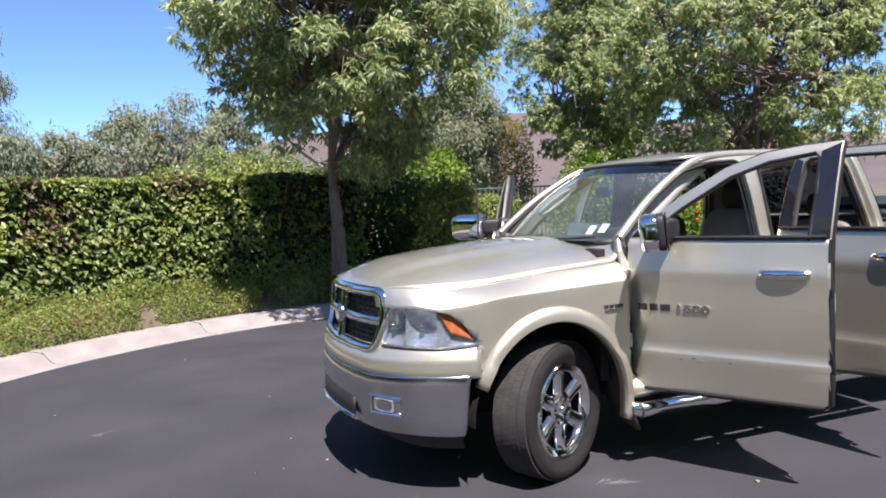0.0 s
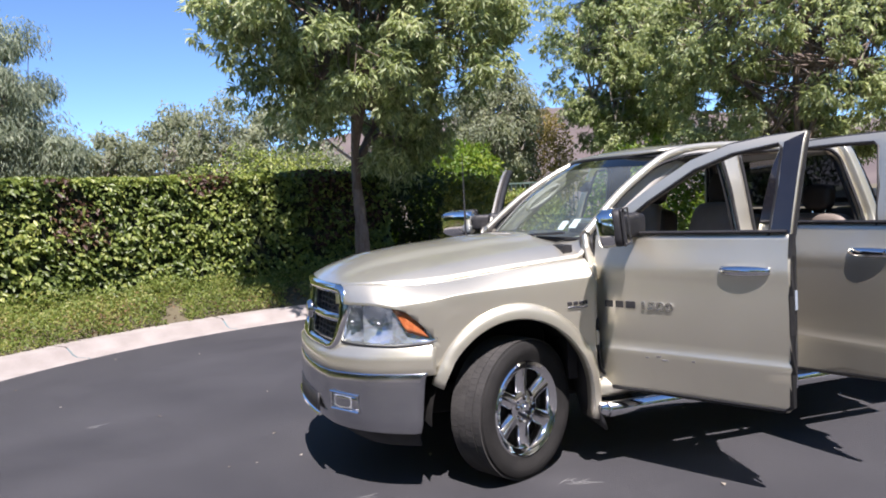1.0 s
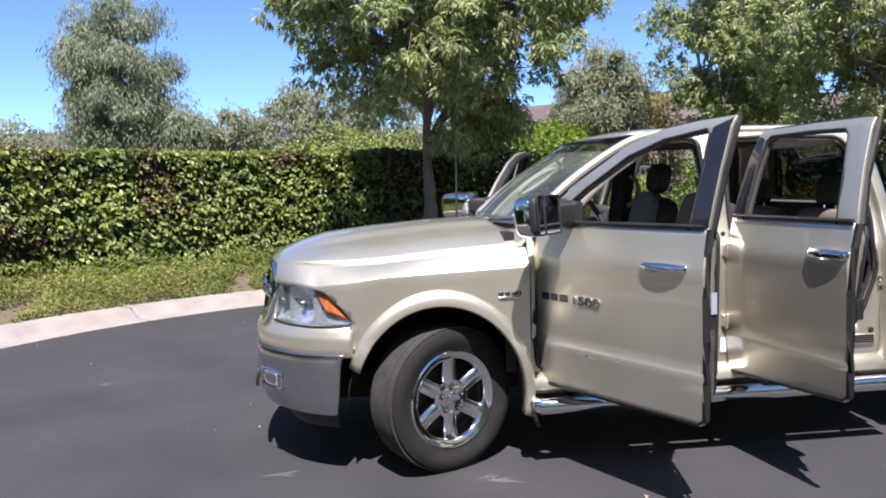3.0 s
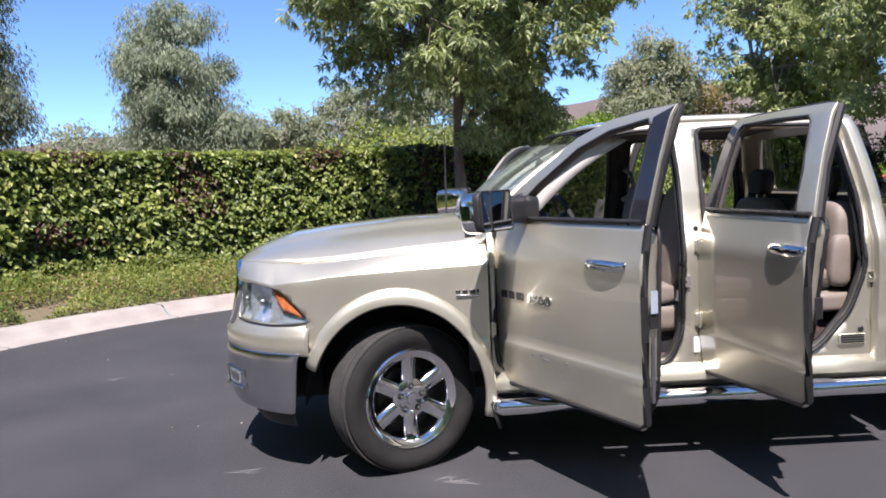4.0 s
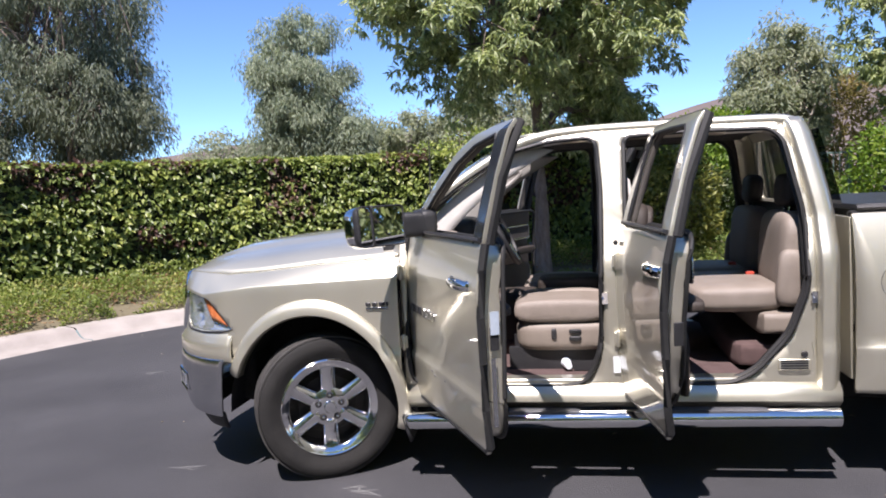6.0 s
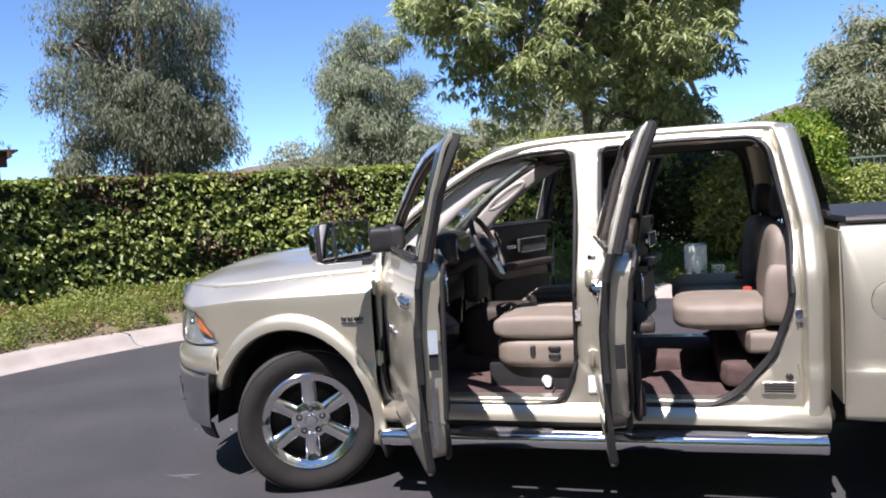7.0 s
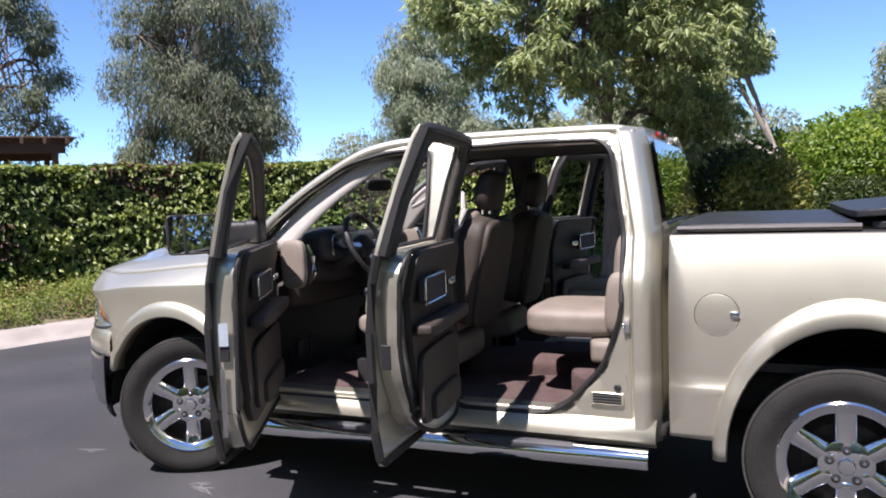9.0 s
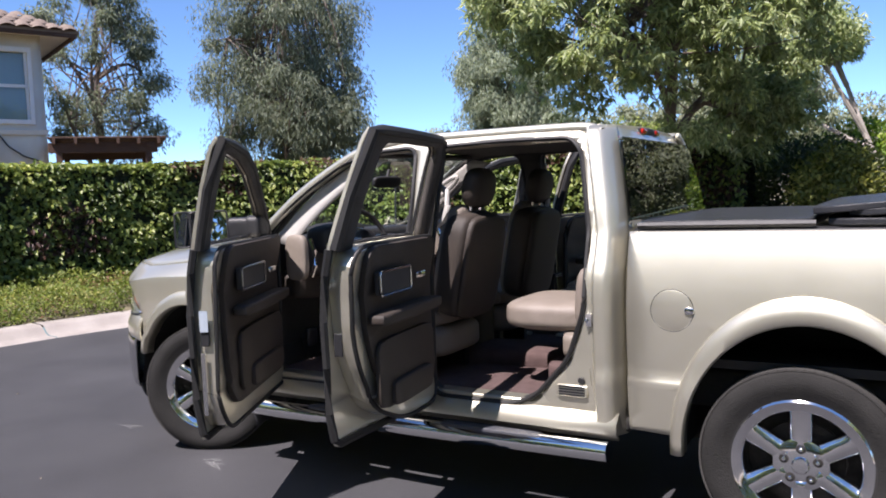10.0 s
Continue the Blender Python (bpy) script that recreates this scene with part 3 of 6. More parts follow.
def shrub(name, label, x, y, rx, ry, z0, z1, leaves, leaf, material, droop=0.1, clumps=40, square=2.5):
    """A shrub: several stems and a dense uneven mass of leaves."""
    root = thing(name, label, "shrub", (x, y, 0), group="shrubs beyond the street")
    stems = Shape()
    for k in range(7):
        a = k * 0.9
        stems.tube(limb_path((0.1 * math.cos(a), 0.1 * math.sin(a), 0.05), (rx * 0.6 * math.cos(a), ry * 0.6 * math.sin(a), z0 + (z1 - z0) * 0.7)), [0.035 - 0.004 * t for t in range(7)], 5)
    part("stems", stems, BARK, root)
    d = unit(leaves)
    k = (np.abs(d) ** square).sum(1) ** (-1 / square)
    rr = 1 - 0.45 * RNG.random(leaves) ** 2
    lum = 1 + 0.28 * lumps(d[:, 0] * 2 + x, d[:, 1] * 2 + y, d[:, 2] * 2, 1.4)
    p = d * (k * rr * lum)[:, None] * np.array([rx, ry, (z1 - z0) / 2]) + np.array([0, 0, (z0 + z1) / 2])
    p[:, 2] = np.maximum(p[:, 2], 0.12)
    way = unit(leaves) + d * 0.4 + np.array([0, 0, -droop])
    me = leaf_mesh("foliage", p, way, d + 0.5 * unit(leaves), RNG.uniform(0.7, 1.3, leaves) * leaf[0], RNG.uniform(0.7, 1.3, leaves) * leaf[1], material)
    part("foliage", me, material, root, "", 0)
    return root


shrub("round_shrub", "rounded light green shrub behind the hedge", -0.2, 11.3, 1.9, 1.0, 0.2, 2.85, 9000, (0.1, 0.05), L_HEDGE)
shrub("round_shrub", "bright green leafy shrub behind the hedge", 4.75, 13.3, 0.95, 0.9, 0.2, 2.95, 7000, (0.13, 0.06), L_BRIGHT)
shrub("round_shrub", "bright green leafy shrub beyond the truck bed", 5.3, 17.5, 1.6, 1.3, 0.2, 3.4, 9000, (0.14, 0.065), L_BRIGHT)
shrub("round_shrub", "bright green leafy shrub beyond the truck bed", 3.1, 16.8, 1.2, 1.1, 0.2, 2.9, 6000, (0.14, 0.065), L_BRIGHT)
shrub("far_shrub", "small grey-green tree far behind the hedge", -10.6, 20.3, 1.4, 1.4, 0.2, 3.9, 6000, (0.16, 0.06), L_GREY, 0.6)
for k, (x, y, z1) in enumerate(((-12.5, 27, 3.6), (-6.2, 24, 4.2), (2.8, 27, 4.4), (5.0, 29, 3.8))):
    shrub("far_shrub", "dusty grey-green trees far behind the hedge", x, y, 1.7, 1.5, 0.2, z1, 6000, (0.2, 0.07), L_GREY, 0.6)
shrub("dark_shrub", "dense green shrub behind the truck, leaves darkened for shade", 2.5, 10.5, 1.3, 0.8, 0.15, 2.35, 10000, (0.11, 0.05), L_SHADE)
# dark stand-in for the shaded lower part of the bright shrub behind
shrub("dark_shrub", "dense green shrub under the trees, leaves darkened for shade", 4.7, 12.2, 0.75, 0.6, 0.15, 1.7, 5000, (0.11, 0.05), L_SHADE)
shrub("leafy_shrub", "yellow-green leafy shrub at the hedge's end", 3.15, 8.35, 0.62, 0.5, 0.15, 2.05, 5000, (0.11, 0.05), L_OLIVE)
shrub("yellow_shrub", "tall yellowing leafy shrub among the street trees", 8.5, 16.7, 0.9, 0.8, 0.15, 4.3, 7000, (0.12, 0.05), L_OCHRE)
shrub("yellow_shrub", "yellow-green leafy shrub beside the street", 7.6, 9.8, 1.3, 0.9, 0.15, 2.6, 8000, (0.11, 0.05), L_BRIGHT)
shrub("dark_shrub", "dense green shrub under the trees, leaves darkened for shade", 10.5, 9.6, 1.6, 1.4, 0.15, 2.4, 9000, (0.11, 0.05), L_SHADE)
shrub("clipped_shrub", "rounded clipped green hedge below the fence", 6.15, 12.8, 0.85, 0.7, 0.1, 1.72, 9000, (0.09, 0.05), L_HEDGE, square=3.5)

flowers = shrub("flowering_shrub", "green shrub with red blossoms beyond the truck", 7.6, 7.1, 0.55, 0.5, 0.2, 1.55, 2600, (0.09, 0.045), L_BRIGHT)
blossom = Shape()
for k in range(26):
    d = unit(1)[0]
    blossom.pillow(Vector((d[0] * 0.5, d[1] * 0.46, 1.0 + abs(d[2]) * 0.5)) - Vector((0.035, 0.035, 0.03)), Vector((d[0] * 0.5, d[1] * 0.46, 1.0 + abs(d[2]) * 0.5)) + Vector((0.035, 0.035, 0.03)), 2.5, 4)
part("blossoms", blossom, FLOWER, flowers, "red blossoms")

# the other side of the street's round end, added out of view to shape reflections in chrome and glass
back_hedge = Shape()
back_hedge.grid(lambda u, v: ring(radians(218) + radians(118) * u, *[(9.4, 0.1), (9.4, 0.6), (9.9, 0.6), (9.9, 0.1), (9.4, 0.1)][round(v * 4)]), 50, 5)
bh = solo("hedge", back_hedge, HEDGESHADE, "green hedge added out of view on the near side, for reflections", "hedge", smooth=0)
n = 34000
x, y, a, r = scatter_arc(n, radians(218), radians(336), 9.0, 9.9)
me = leaf_mesh("foliage", np.stack([x, y, RNG.uniform(0.15, 1.62, n)], 1), unit(n), unit(n) + np.array([0, 0, 0.6]), RNG.uniform(0.09, 0.16, n), RNG.uniform(0.05, 0.09, n), L_HEDGE)
part("foliage", me, L_HEDGE, bh, "", 0)
for k, az in enumerate((214, 233, 251, 268, 285, 304, 323, 341, 357)):
    p = ring(radians(az), 12.0 + 1.5 * (k % 2))
    tree("street_tree", "leafy tree added out of view on the near side, for reflections", p.x, p.y, 7.5, 0.17, 1.6, (0, 0, 4.3, 2.8, 2.8, 3.1), 9000, (0.26, 0.11), L_TREE, BARK, 0.6, clumps=70, clump_r=0.75, limbs=8, hollow=0.3)

# ---- hillside far behind ----
RIDGE_A, RIDGE_E = [-70, -40, -22, -17, -13, -5, 4, 8, 15, 22, 28, 40, 70], [0.3, 1.8, 4.0, 4.2, 4.5, 2.9, 3.3, 4.8, 5.8, 6.2, 6.2, 4.6, 0.5]


def ridge_at(u, v):
    az = -70 + 140 * u
    r = 140 + 90 * v
    top = 230 * math.tan(radians(float(np.interp(az, RIDGE_A, RIDGE_E)))) + 1.6
    z = top * v ** 1.3 + 2.0 * noise.noise((u * 30, v * 6, 3)) * v * (1 - v) + 0.7 * noise.noise((u * 60, v, 8)) * v
    return (1.0 + r * math.sin(radians(az)), -4.9 + r * math.cos(radians(az)), z)


hill = Shape()
hill.grid(ridge_at, 140, 14)
solo("hillside", hill, HILLM, "bare reddish-brown hillside in the distance", "hill", kind="structure")


# ---- the pickup truck ----
# x runs from the nose to the tail, the front axle stands at x = 0, the driver's side is -y
truck = thing("pickup_truck", "champagne crew-cab pickup truck with all four doors open", "pickup truck")
PZ = [0.40, 0.46, 0.52, 0.62, 0.725, 0.74, 0.755, 0.85, 1.00, 1.12, 1.20, 1.24, 1.28, 1.34, 1.42, 1.46, 1.52, 1.70, 1.86, 1.90, 1.935, 1.96]
PY = [0.922, 0.940, 0.950, 0.960, 0.972, 0.969, 0.960, 0.968, 0.973, 0.974, 0.968, 0.957, 0.940, 0.916, 0.888, 0.880, 0.866, 0.818, 0.766, 0.748, 0.715, 0.655]
ZC = [0.46, 0.52, 0.58, 0.64, 0.70, 0.725, 0.74, 0.755, 0.80, 0.85, 0.92, 1.0, 1.06, 1.10, 1.14, 1.17, 1.20, 1.23, 1.26, 1.30, 1.34, 1.38, 1.42]
ZW = [1.46, 1.52, 1.58, 1.64, 1.70, 1.76, 1.82, 1.86, 1.89, 1.92]


def half(z):
    return float(np.interp(z, PZ, PY))


def arch(cx, cz, r, a0, a1, n=18, rx=None):
    return [(cx + (rx or r) * math.cos(radians(a0 + (a1 - a0) * k / n)), cz + r * math.sin(radians(a0 + (a1 - a0) * k / n))) for k in range(n + 1)]


# -- plan line of the nose: from the grille's edge round the corner and back
NOSE = smooth_path([(-1.075, 0.0, 0), (-1.065, 0.22, 0), (-1.035, 0.45, 0), (-0.975, 0.62, 0), (-0.87, 0.77, 0), (-0.74, 0.875, 0), (-0.60, 0.94, 0), (-0.48, 0.963, 0)], 6)


def nose(y):
    """How far forward the nose reaches at a distance y from the middle."""
    return float(np.interp(abs(y), [p.y for p in NOSE], [p.x for p in NOSE]))


def nose_y(x):
    """Half width of the nose at x, for the part that turns round the corner."""
    return float(np.interp(x, [q.x for q in NOSE], [q.y for q in NOSE]))


def seam_y(x):
    """Where the hood's side gap runs."""
    return float(np.interp(x, [-1.03, -0.95, -0.85, -0.75, -0.6, -0.4, 0.0, 0.46], [0.47, 0.585, 0.685, 0.745, 0.80, 0.832, 0.852, 0.862]))


def hood_z(x, y):
    mid = float(np.interp(x, [-1.08, -1.03, -0.95, -0.85, -0.7, -0.4, 0.0, 0.45], [1.165, 1.195, 1.225, 1.25, 1.278, 1.318, 1.365, 1.40]))
    t = abs(y)
    dome = 0.018 * (1 - min(max((t - 0.34) / 0.10, 0), 1)) * min(max((x + 1.0) / 0.3, 0), 1)
    rise = float(np.interp(x, [-1.08, -1.03, -0.95, -0.85, -0.7, -0.4, 0.0, 0.45], [0.014, 0.028, 0.042, 0.050, 0.056, 0.052, 0.036, 0.014]))
    return mid + dome + rise * max(1 - (t / 0.80) ** 2, 0) - 0.060 * (t / 0.8) ** 2 - 0.95 * max(t - 0.64, 0) ** 2


hood = Shape()


def hood_at(u, v):
    w = 2 * v - 1
    x0 = nose(abs(w) * 0.50) + 0.012
    x1 = 0.36 + 0.10 * w * w
    x = x0 + (x1 - x0) * u
    y = w * (seam_y(x) - 0.003)
    return (x, y, hood_z(x, y) - (0.02 if u == 0 else 0))


hood.grid(hood_at, 40, 41)
part("hood", hood, PAINT, truck, "champagne hood with a raised middle", 50, thick=0.02)


def crease_z(x):
    """Height of the line where the fender's side turns to its sloping shoulder."""
    return float(np.interp(x, [-1.02, -0.86, -0.80, -0.735, -0.63, -0.38, 0.46], [1.118, 1.118, 1.108, 1.096, 1.112, 1.144, 1.174]))


def shoulder(s, y0, z0, y1, z1):
    """Rounded slope from the crease up to the hood's gap."""
    a = s * math.pi / 2
    return (y0 + (y1 - y0) * (0.85 * s + 0.15 * (1 - math.cos(a))), z0 + (z1 - z0) * (0.85 * s + 0.15 * math.sin(a)))


LTOP = [(0.0, 1.105), (0.35, 1.112), (0.62, 1.092), (0.72, 1.066), (0.96, 0.930), (1.0, 0.905)]
LBOT = [(0.0, 0.878), (0.6, 0.868), (0.9, 0.882), (1.0, 0.895)]


for sg in (-1, 1):
    # fender: side sheet with the wheel arch, rolled over to the hood's edge and forward above the lamp
    def fender_fold(x, z, sg=sg):
        y = half(min(z, 1.165))
        if x < -0.48:
            y -= 0.963 - nose_y(x)
        if z > 1.165:
            seam = seam_y(x) + 0.003
            y, z = shoulder((z - 1.165) / 0.30, y, crease_z(x), seam, hood_z(x, seam) - 0.003)
        elif z > 1.0:
            z = z if z < 1.06 else 1.06 + (z - 1.06) * (crease_z(x) - 1.06) / 0.105
        return (x, sg * y, z)

    out = [(-0.535, 0.90), (-0.56, 0.86), (-0.54, 0.74)] + arch(-0.05, 0.43, 0.56, 147, 4, 22, 0.515) + [(0.535, 0.48), (0.50, 0.47)] + [(0.47, 0.47), (0.47, 1.465), (-1.012, 1.465), (-1.012, 1.138), (-0.86, 1.138), (-0.80, 1.130), (-0.735, 1.117), (-0.69, 1.066), (-0.61, 0.988)]
    out = [(min(px, 0.468), pz) for px, pz in out]
    clean = [p for k, p in enumerate(out) if p != out[k - 1]]
    part("fender", plate(clean, [], [z for z in ZC if z > 0.5] + [1.160, 1.166, 1.18, 1.215, 1.245, 1.28, 1.32, 1.36, 1.40, 1.44], [-0.99, -0.965, -0.94, -0.915, -0.89, -0.865, -0.84, -0.815, -0.79, -0.765, -0.74, -0.72, -0.7, -0.68, -0.66, -0.64, -0.62, -0.60, -0.58, -0.54, -0.5, -0.46, -0.4, -0.3, -0.2, -0.1, 0, 0.1, 0.2, 0.3, 0.4], fender_fold), PAINT, truck, smooth=50, thick=0.012)

    # flare round the wheel opening
    for cx, rx, rz, wx, wz in ((-0.05, 0.485, 0.535, 0.068, 0.10), (3.60, 0.508, 0.60, 0.068, 0.12)):
        fl = Shape()

        def flare_at(u, v, cx=cx, sg=sg, rx=rx, rz=rz, wx=wx, wz=wz):
            a = radians(160 - 172 * u) if cx < 1 else radians(182 - 182 * u)
            t, out = [(0.0, -0.05), (0.0, 0.020), (0.10, 0.036), (0.50, 0.034), (0.88, 0.016), (1.0, -0.006)][round(v * 5)]
            x, z = cx + (rx + wx * t) * math.cos(a), 0.43 + (rz + wz * t) * math.sin(a)
            y = half(min(max(z, 0.46), 1.18)) + out
            if cx < 1 and x < -0.48:
                y -= 0.963 - nose_y(x)
            return (x, sg * y, z)

        fl.grid(flare_at, 40, 6)
        part("wheel_arch_flare", fl, PAINT, truck, "", 60, thick=0.01)
        well = Shape()
        well.grid(lambda u, v, cx=cx, sg=sg, rz=rz: (cx + 0.53 * math.cos(math.pi * u), sg * (0.945 - 0.50 * v), 0.40 + (rz + 0.05) * math.sin(math.pi * u)), 24, 3)
        well.grid(lambda u, v, cx=cx, sg=sg: (cx + 0.53 * math.cos(math.pi * u) * v, sg * 0.445, 0.35 + (0.05 + 0.66 * math.sin(math.pi * u)) * v), 24, 3)
        part("wheel_liner", well, UNDER, truck, "", 60)

    # headlamp
    lens = Shape()

    def lamp_at(u, v, sg=sg, push=0.0):
        k = 15.5 + u * 24.0
        i, t = int(k), k - int(k)
        p = NOSE[i].lerp(NOSE[min(i + 1, len(NOSE) - 1)], t)
        zt, zb = np.interp(u, *zip(*LTOP)), np.interp(u, *zip(*LBOT))
        z = zb + (zt - zb) * v
        d = (z - 0.88) * 0.05 + push
        return (p.x + d, sg * (p.y - d * 0.6), z)

    def bowl(u, v):
        """Depth of the two reflector bowls and the turn-signal pocket behind the lens."""
        for u0, u1, deep in ((0.02, 0.26, 0.055), (0.28, 0.55, 0.050), (0.57, 0.97, 0.018)):
            if u0 < u < u1:
                return 0.012 + deep * math.sin(math.pi * (u - u0) / (u1 - u0)) ** 0.7 * math.sin(math.pi * min(max((v - 0.06) / 0.88, 0), 1)) ** 0.7
        return 0.008

    lamp = Shape().grid(lambda u, v: lamp_at(u, v, push=bowl(u, v)), 44, 16)
    lamp = part("headlamp", lamp, LAMPIN, truck, "clear headlamp with chrome inside and an amber strip", 35, thick=0.008)
    part("lens", Shape().grid(lambda u, v: lamp_at(u, v, push=-0.004), 20, 6), LENS, lamp).visible_shadow = False
    part("amber_marker", Shape().grid(lambda u, v: lamp_at(0.55 + 0.15 * (1 - v) + 0.21 * u, 0.36 + 0.60 * v, push=0.004), 10, 5), AMBER, lamp, "orange marker lens", thick=0.012)
    for uu in (0.14, 0.41):
        p = Vector(lamp_at(uu, 0.5, push=0.022))
        part("bulb_shield", Shape().pillow((p.x - 0.016, p.y - 0.014, p.z - 0.016), (p.x + 0.016, p.y + 0.014, p.z + 0.016), 3, 6), SATIN, lamp)
    rim = [Vector(lamp_at(k / 12, 1.0, push=-0.004)) for k in range(13)] + [Vector(lamp_at(1 - k / 12, 0.0, push=-0.004)) for k in range(13)]
    part("bezel", Shape().tube(rim + rim[:1], 0.006, 6, False), BLACK, lamp)

# painted bumper top, chrome bumper, dark skirt
def wrap(zrows, end=1.0, n=60, taper=0.0):
    """A band round the nose: zrows of (z, forward)."""
    s = Shape()

    def at(u, v):
        k = v * (len(zrows) - 1)
        i = min(int(k), len(zrows) - 2)
        z, fwd = (np.array(zrows[i]) * (1 - k + i) + np.array(zrows[i + 1]) * (k - i))
        w = 2 * u - 1
        q = abs(w) * (len(NOSE) - 1) * (end - taper * (1 - v))
        j = min(int(q), len(NOSE) - 2)
        p = NOSE[j].lerp(NOSE[j + 1], q - j)
        side = min(max((p.y - 0.55) / 0.4, 0), 1)
        return (p.x - fwd * (1 - 0.8 * side), math.copysign(min(p.y + fwd * 0.35 * side, 0.985), w), z)

    return s.grid(at, n, len(zrows) * 3)


part("bumper_cover", wrap([(0.70, 0.05), (0.735, 0.075), (0.80, 0.07), (0.845, 0.03), (0.872, -0.005), (0.878, -0.05)], 0.93), PAINT, truck, "champagne upper bumper cover", 60, thick=0.012)
bumper = part("front_bumper", wrap([(0.362, 0.0), (0.375, 0.035), (0.43, 0.06), (0.55, 0.075), (0.68, 0.08), (0.715, 0.07), (0.72, 0.04)], 0.89, taper=0.08), SATIN, truck, "brushed chrome front bumper with a dusty film", 60, thick=0.012)
part("skirt", wrap([(0.285, -0.10), (0.315, -0.07), (0.385, -0.03)], 0.80), BLACK, truck, "black plastic air dam", 60, thick=0.015)
intake = Shape()
intake.grid(lambda u, v: (nose(-0.38 + 0.76 * u) - 0.088 + 0.006 * v, -0.38 + 0.76 * u, 0.43 + 0.11 * v), 16, 3)
part("air_intake", intake, BLACK, bumper, "black lower air intake", thick=0.01)
part("intake_trim", Shape().tube([(nose(y) - 0.09, y, 0.425) for y in np.linspace(-0.42, 0.42, 20)], 0.012, 8), CHROME, bumper)
for sg in (-1, 1):
    def fog_at(u, v, d, sg=sg):
        y = 0.575 + 0.17 * u
        return (nose(y) - 0.07 * (1 - 0.8 * min(max((y - 0.55) / 0.4, 0), 1)) - 0.014 + d, sg * y, 0.495 + 0.10 * v - 0.012 * u)
    fog = part("fog_lamp", Shape().grid(lambda u, v: fog_at(u, v, 0.0), 6, 4), SATIN, bumper, "fog lamp in a chrome surround", thick=0.012)
    edge = [Vector(fog_at(*q, -0.006)) for q in ((0, 0), (1, 0), (1, 1), (0, 1), (0, 0))]
    part("fog_surround", Shape().tube(edge, 0.008, 6), CHROME, bumper)
    part("fog_glass", Shape().grid(lambda u, v: fog_at(0.10 + 0.66 * u, 0.14 + 0.72 * v, -0.004 + 0.02 * math.sin(math.pi * u) * math.sin(math.pi * v)), 9, 7), LAMPIN, bumper, thick=0.006)

# grille: chrome frame, cross bars, dark mesh
def grille_at(y, z, d=0.0):
    return Vector((nose(y) - 0.018 + 0.16 * (z - 0.84) + d, y, z))


grille_loop = rounded([(-0.575, 1.182), (-0.60, 1.04), (-0.545, 0.842), (0.545, 0.842), (0.60, 1.04), (0.575, 1.182)], 0.07)
gri = Shape().grid(lambda u, v: grille_at((-0.58 + 1.16 * u) * (0.93 + 0.07 * v), 0.84 + 0.345 * v, 0.045), 24, 6)
grille = part("grille", gri, BLACK, truck, "chrome crosshair grille with dark mesh", thick=0.01)
dense = []
for i, (y, z) in enumerate(grille_loop):
    y2, z2 = grille_loop[(i + 1) % len(grille_loop)]
    dense += [(y + (y2 - y) * k / 4, z + (z2 - z) * k / 4) for k in range(4)]
rim = [grille_at(y, z, 0.0) for y, z in dense]
part("frame", Shape().tube(rim + rim[:1], 0.034, 10, False), CHROME, grille, "chrome grille frame")
part("crossbar", Shape().tube([grille_at(y, 1.015, 0.005) for y in np.linspace(-0.58, 0.58, 20)], 0.030, 10), CHROME, grille)
part("centre_bar", Shape().tube([grille_at(0, z, 0.005) for z in (0.85, 0.93, 1.01, 1.09, 1.16)], 0.034, 10), CHROME, grille)
for k in range(9):
    z = 0.875 + 0.033 * k
    part("slat", Shape().tube([grille_at(y, z, 0.034) for y in np.linspace(-0.55, 0.55, 16)], 0.006, 6), BLACK, grille)
for k in range(13):
    y = -0.54 + 0.09 * k
    part("upright", Shape().tube([grille_at(y, z, 0.036) for z in (0.86, 0.95, 1.05, 1.15)], 0.005, 6), BLACK, grille)
part("emblem", Shape().lathe([(0.0, -0.03), (0.045, -0.028), (0.06, -0.012), (0.062, 0.0)], 24, Matrix.Translation(grille_at(0, 1.015, -0.02)) @ pose(0, 0, 0, 0, 0, -90)), SATIN, grille)

# -- cab sides with the two door openings
F_OPEN = rounded([(0.52, 1.40), (0.56, 1.468), (0.82, 1.668), (1.08, 1.826), (1.32, 1.882), (1.585, 1.892), (1.60, 1.6), (1.585, 1.1), (1.575, 0.74), (1.50, 0.565), (1.38, 0.535), (0.62, 0.535), (0.52, 0.58), (0.50, 0.75)], 0.07)
R_OPEN = rounded([(1.735, 1.86), (1.76, 1.885), (2.10, 1.893), (2.50, 1.885), (2.565, 1.82), (2.635, 1.42), (2.63, 1.05), (2.54, 0.80), (2.36, 0.60), (2.24, 0.545), (1.80, 0.545), (1.735, 0.60), (1.72, 1.0), (1.725, 1.45)], 0.06)
CAB = [(0.475, 0.44), (2.672, 0.44), (2.675, 1.42), (2.607, 1.80), (2.577, 1.90), (2.56, 1.955), (2.0, 1.957), (1.50, 1.955), (1.25, 1.916), (1.055, 1.838), (0.775, 1.66), (0.51, 1.445), (0.485, 1.42), (0.475, 1.37)]


def cab_fold(sg, inset=0.0):
    def fold(x, z):
        y = half(z) - inset
        door = min(max((x - 0.38) / 0.08, 0), 1) * min(max((1.965 - z) / 0.05, 0), 1)
        y -= 0.045 * door
        return (x, sg * y, z)
    return fold


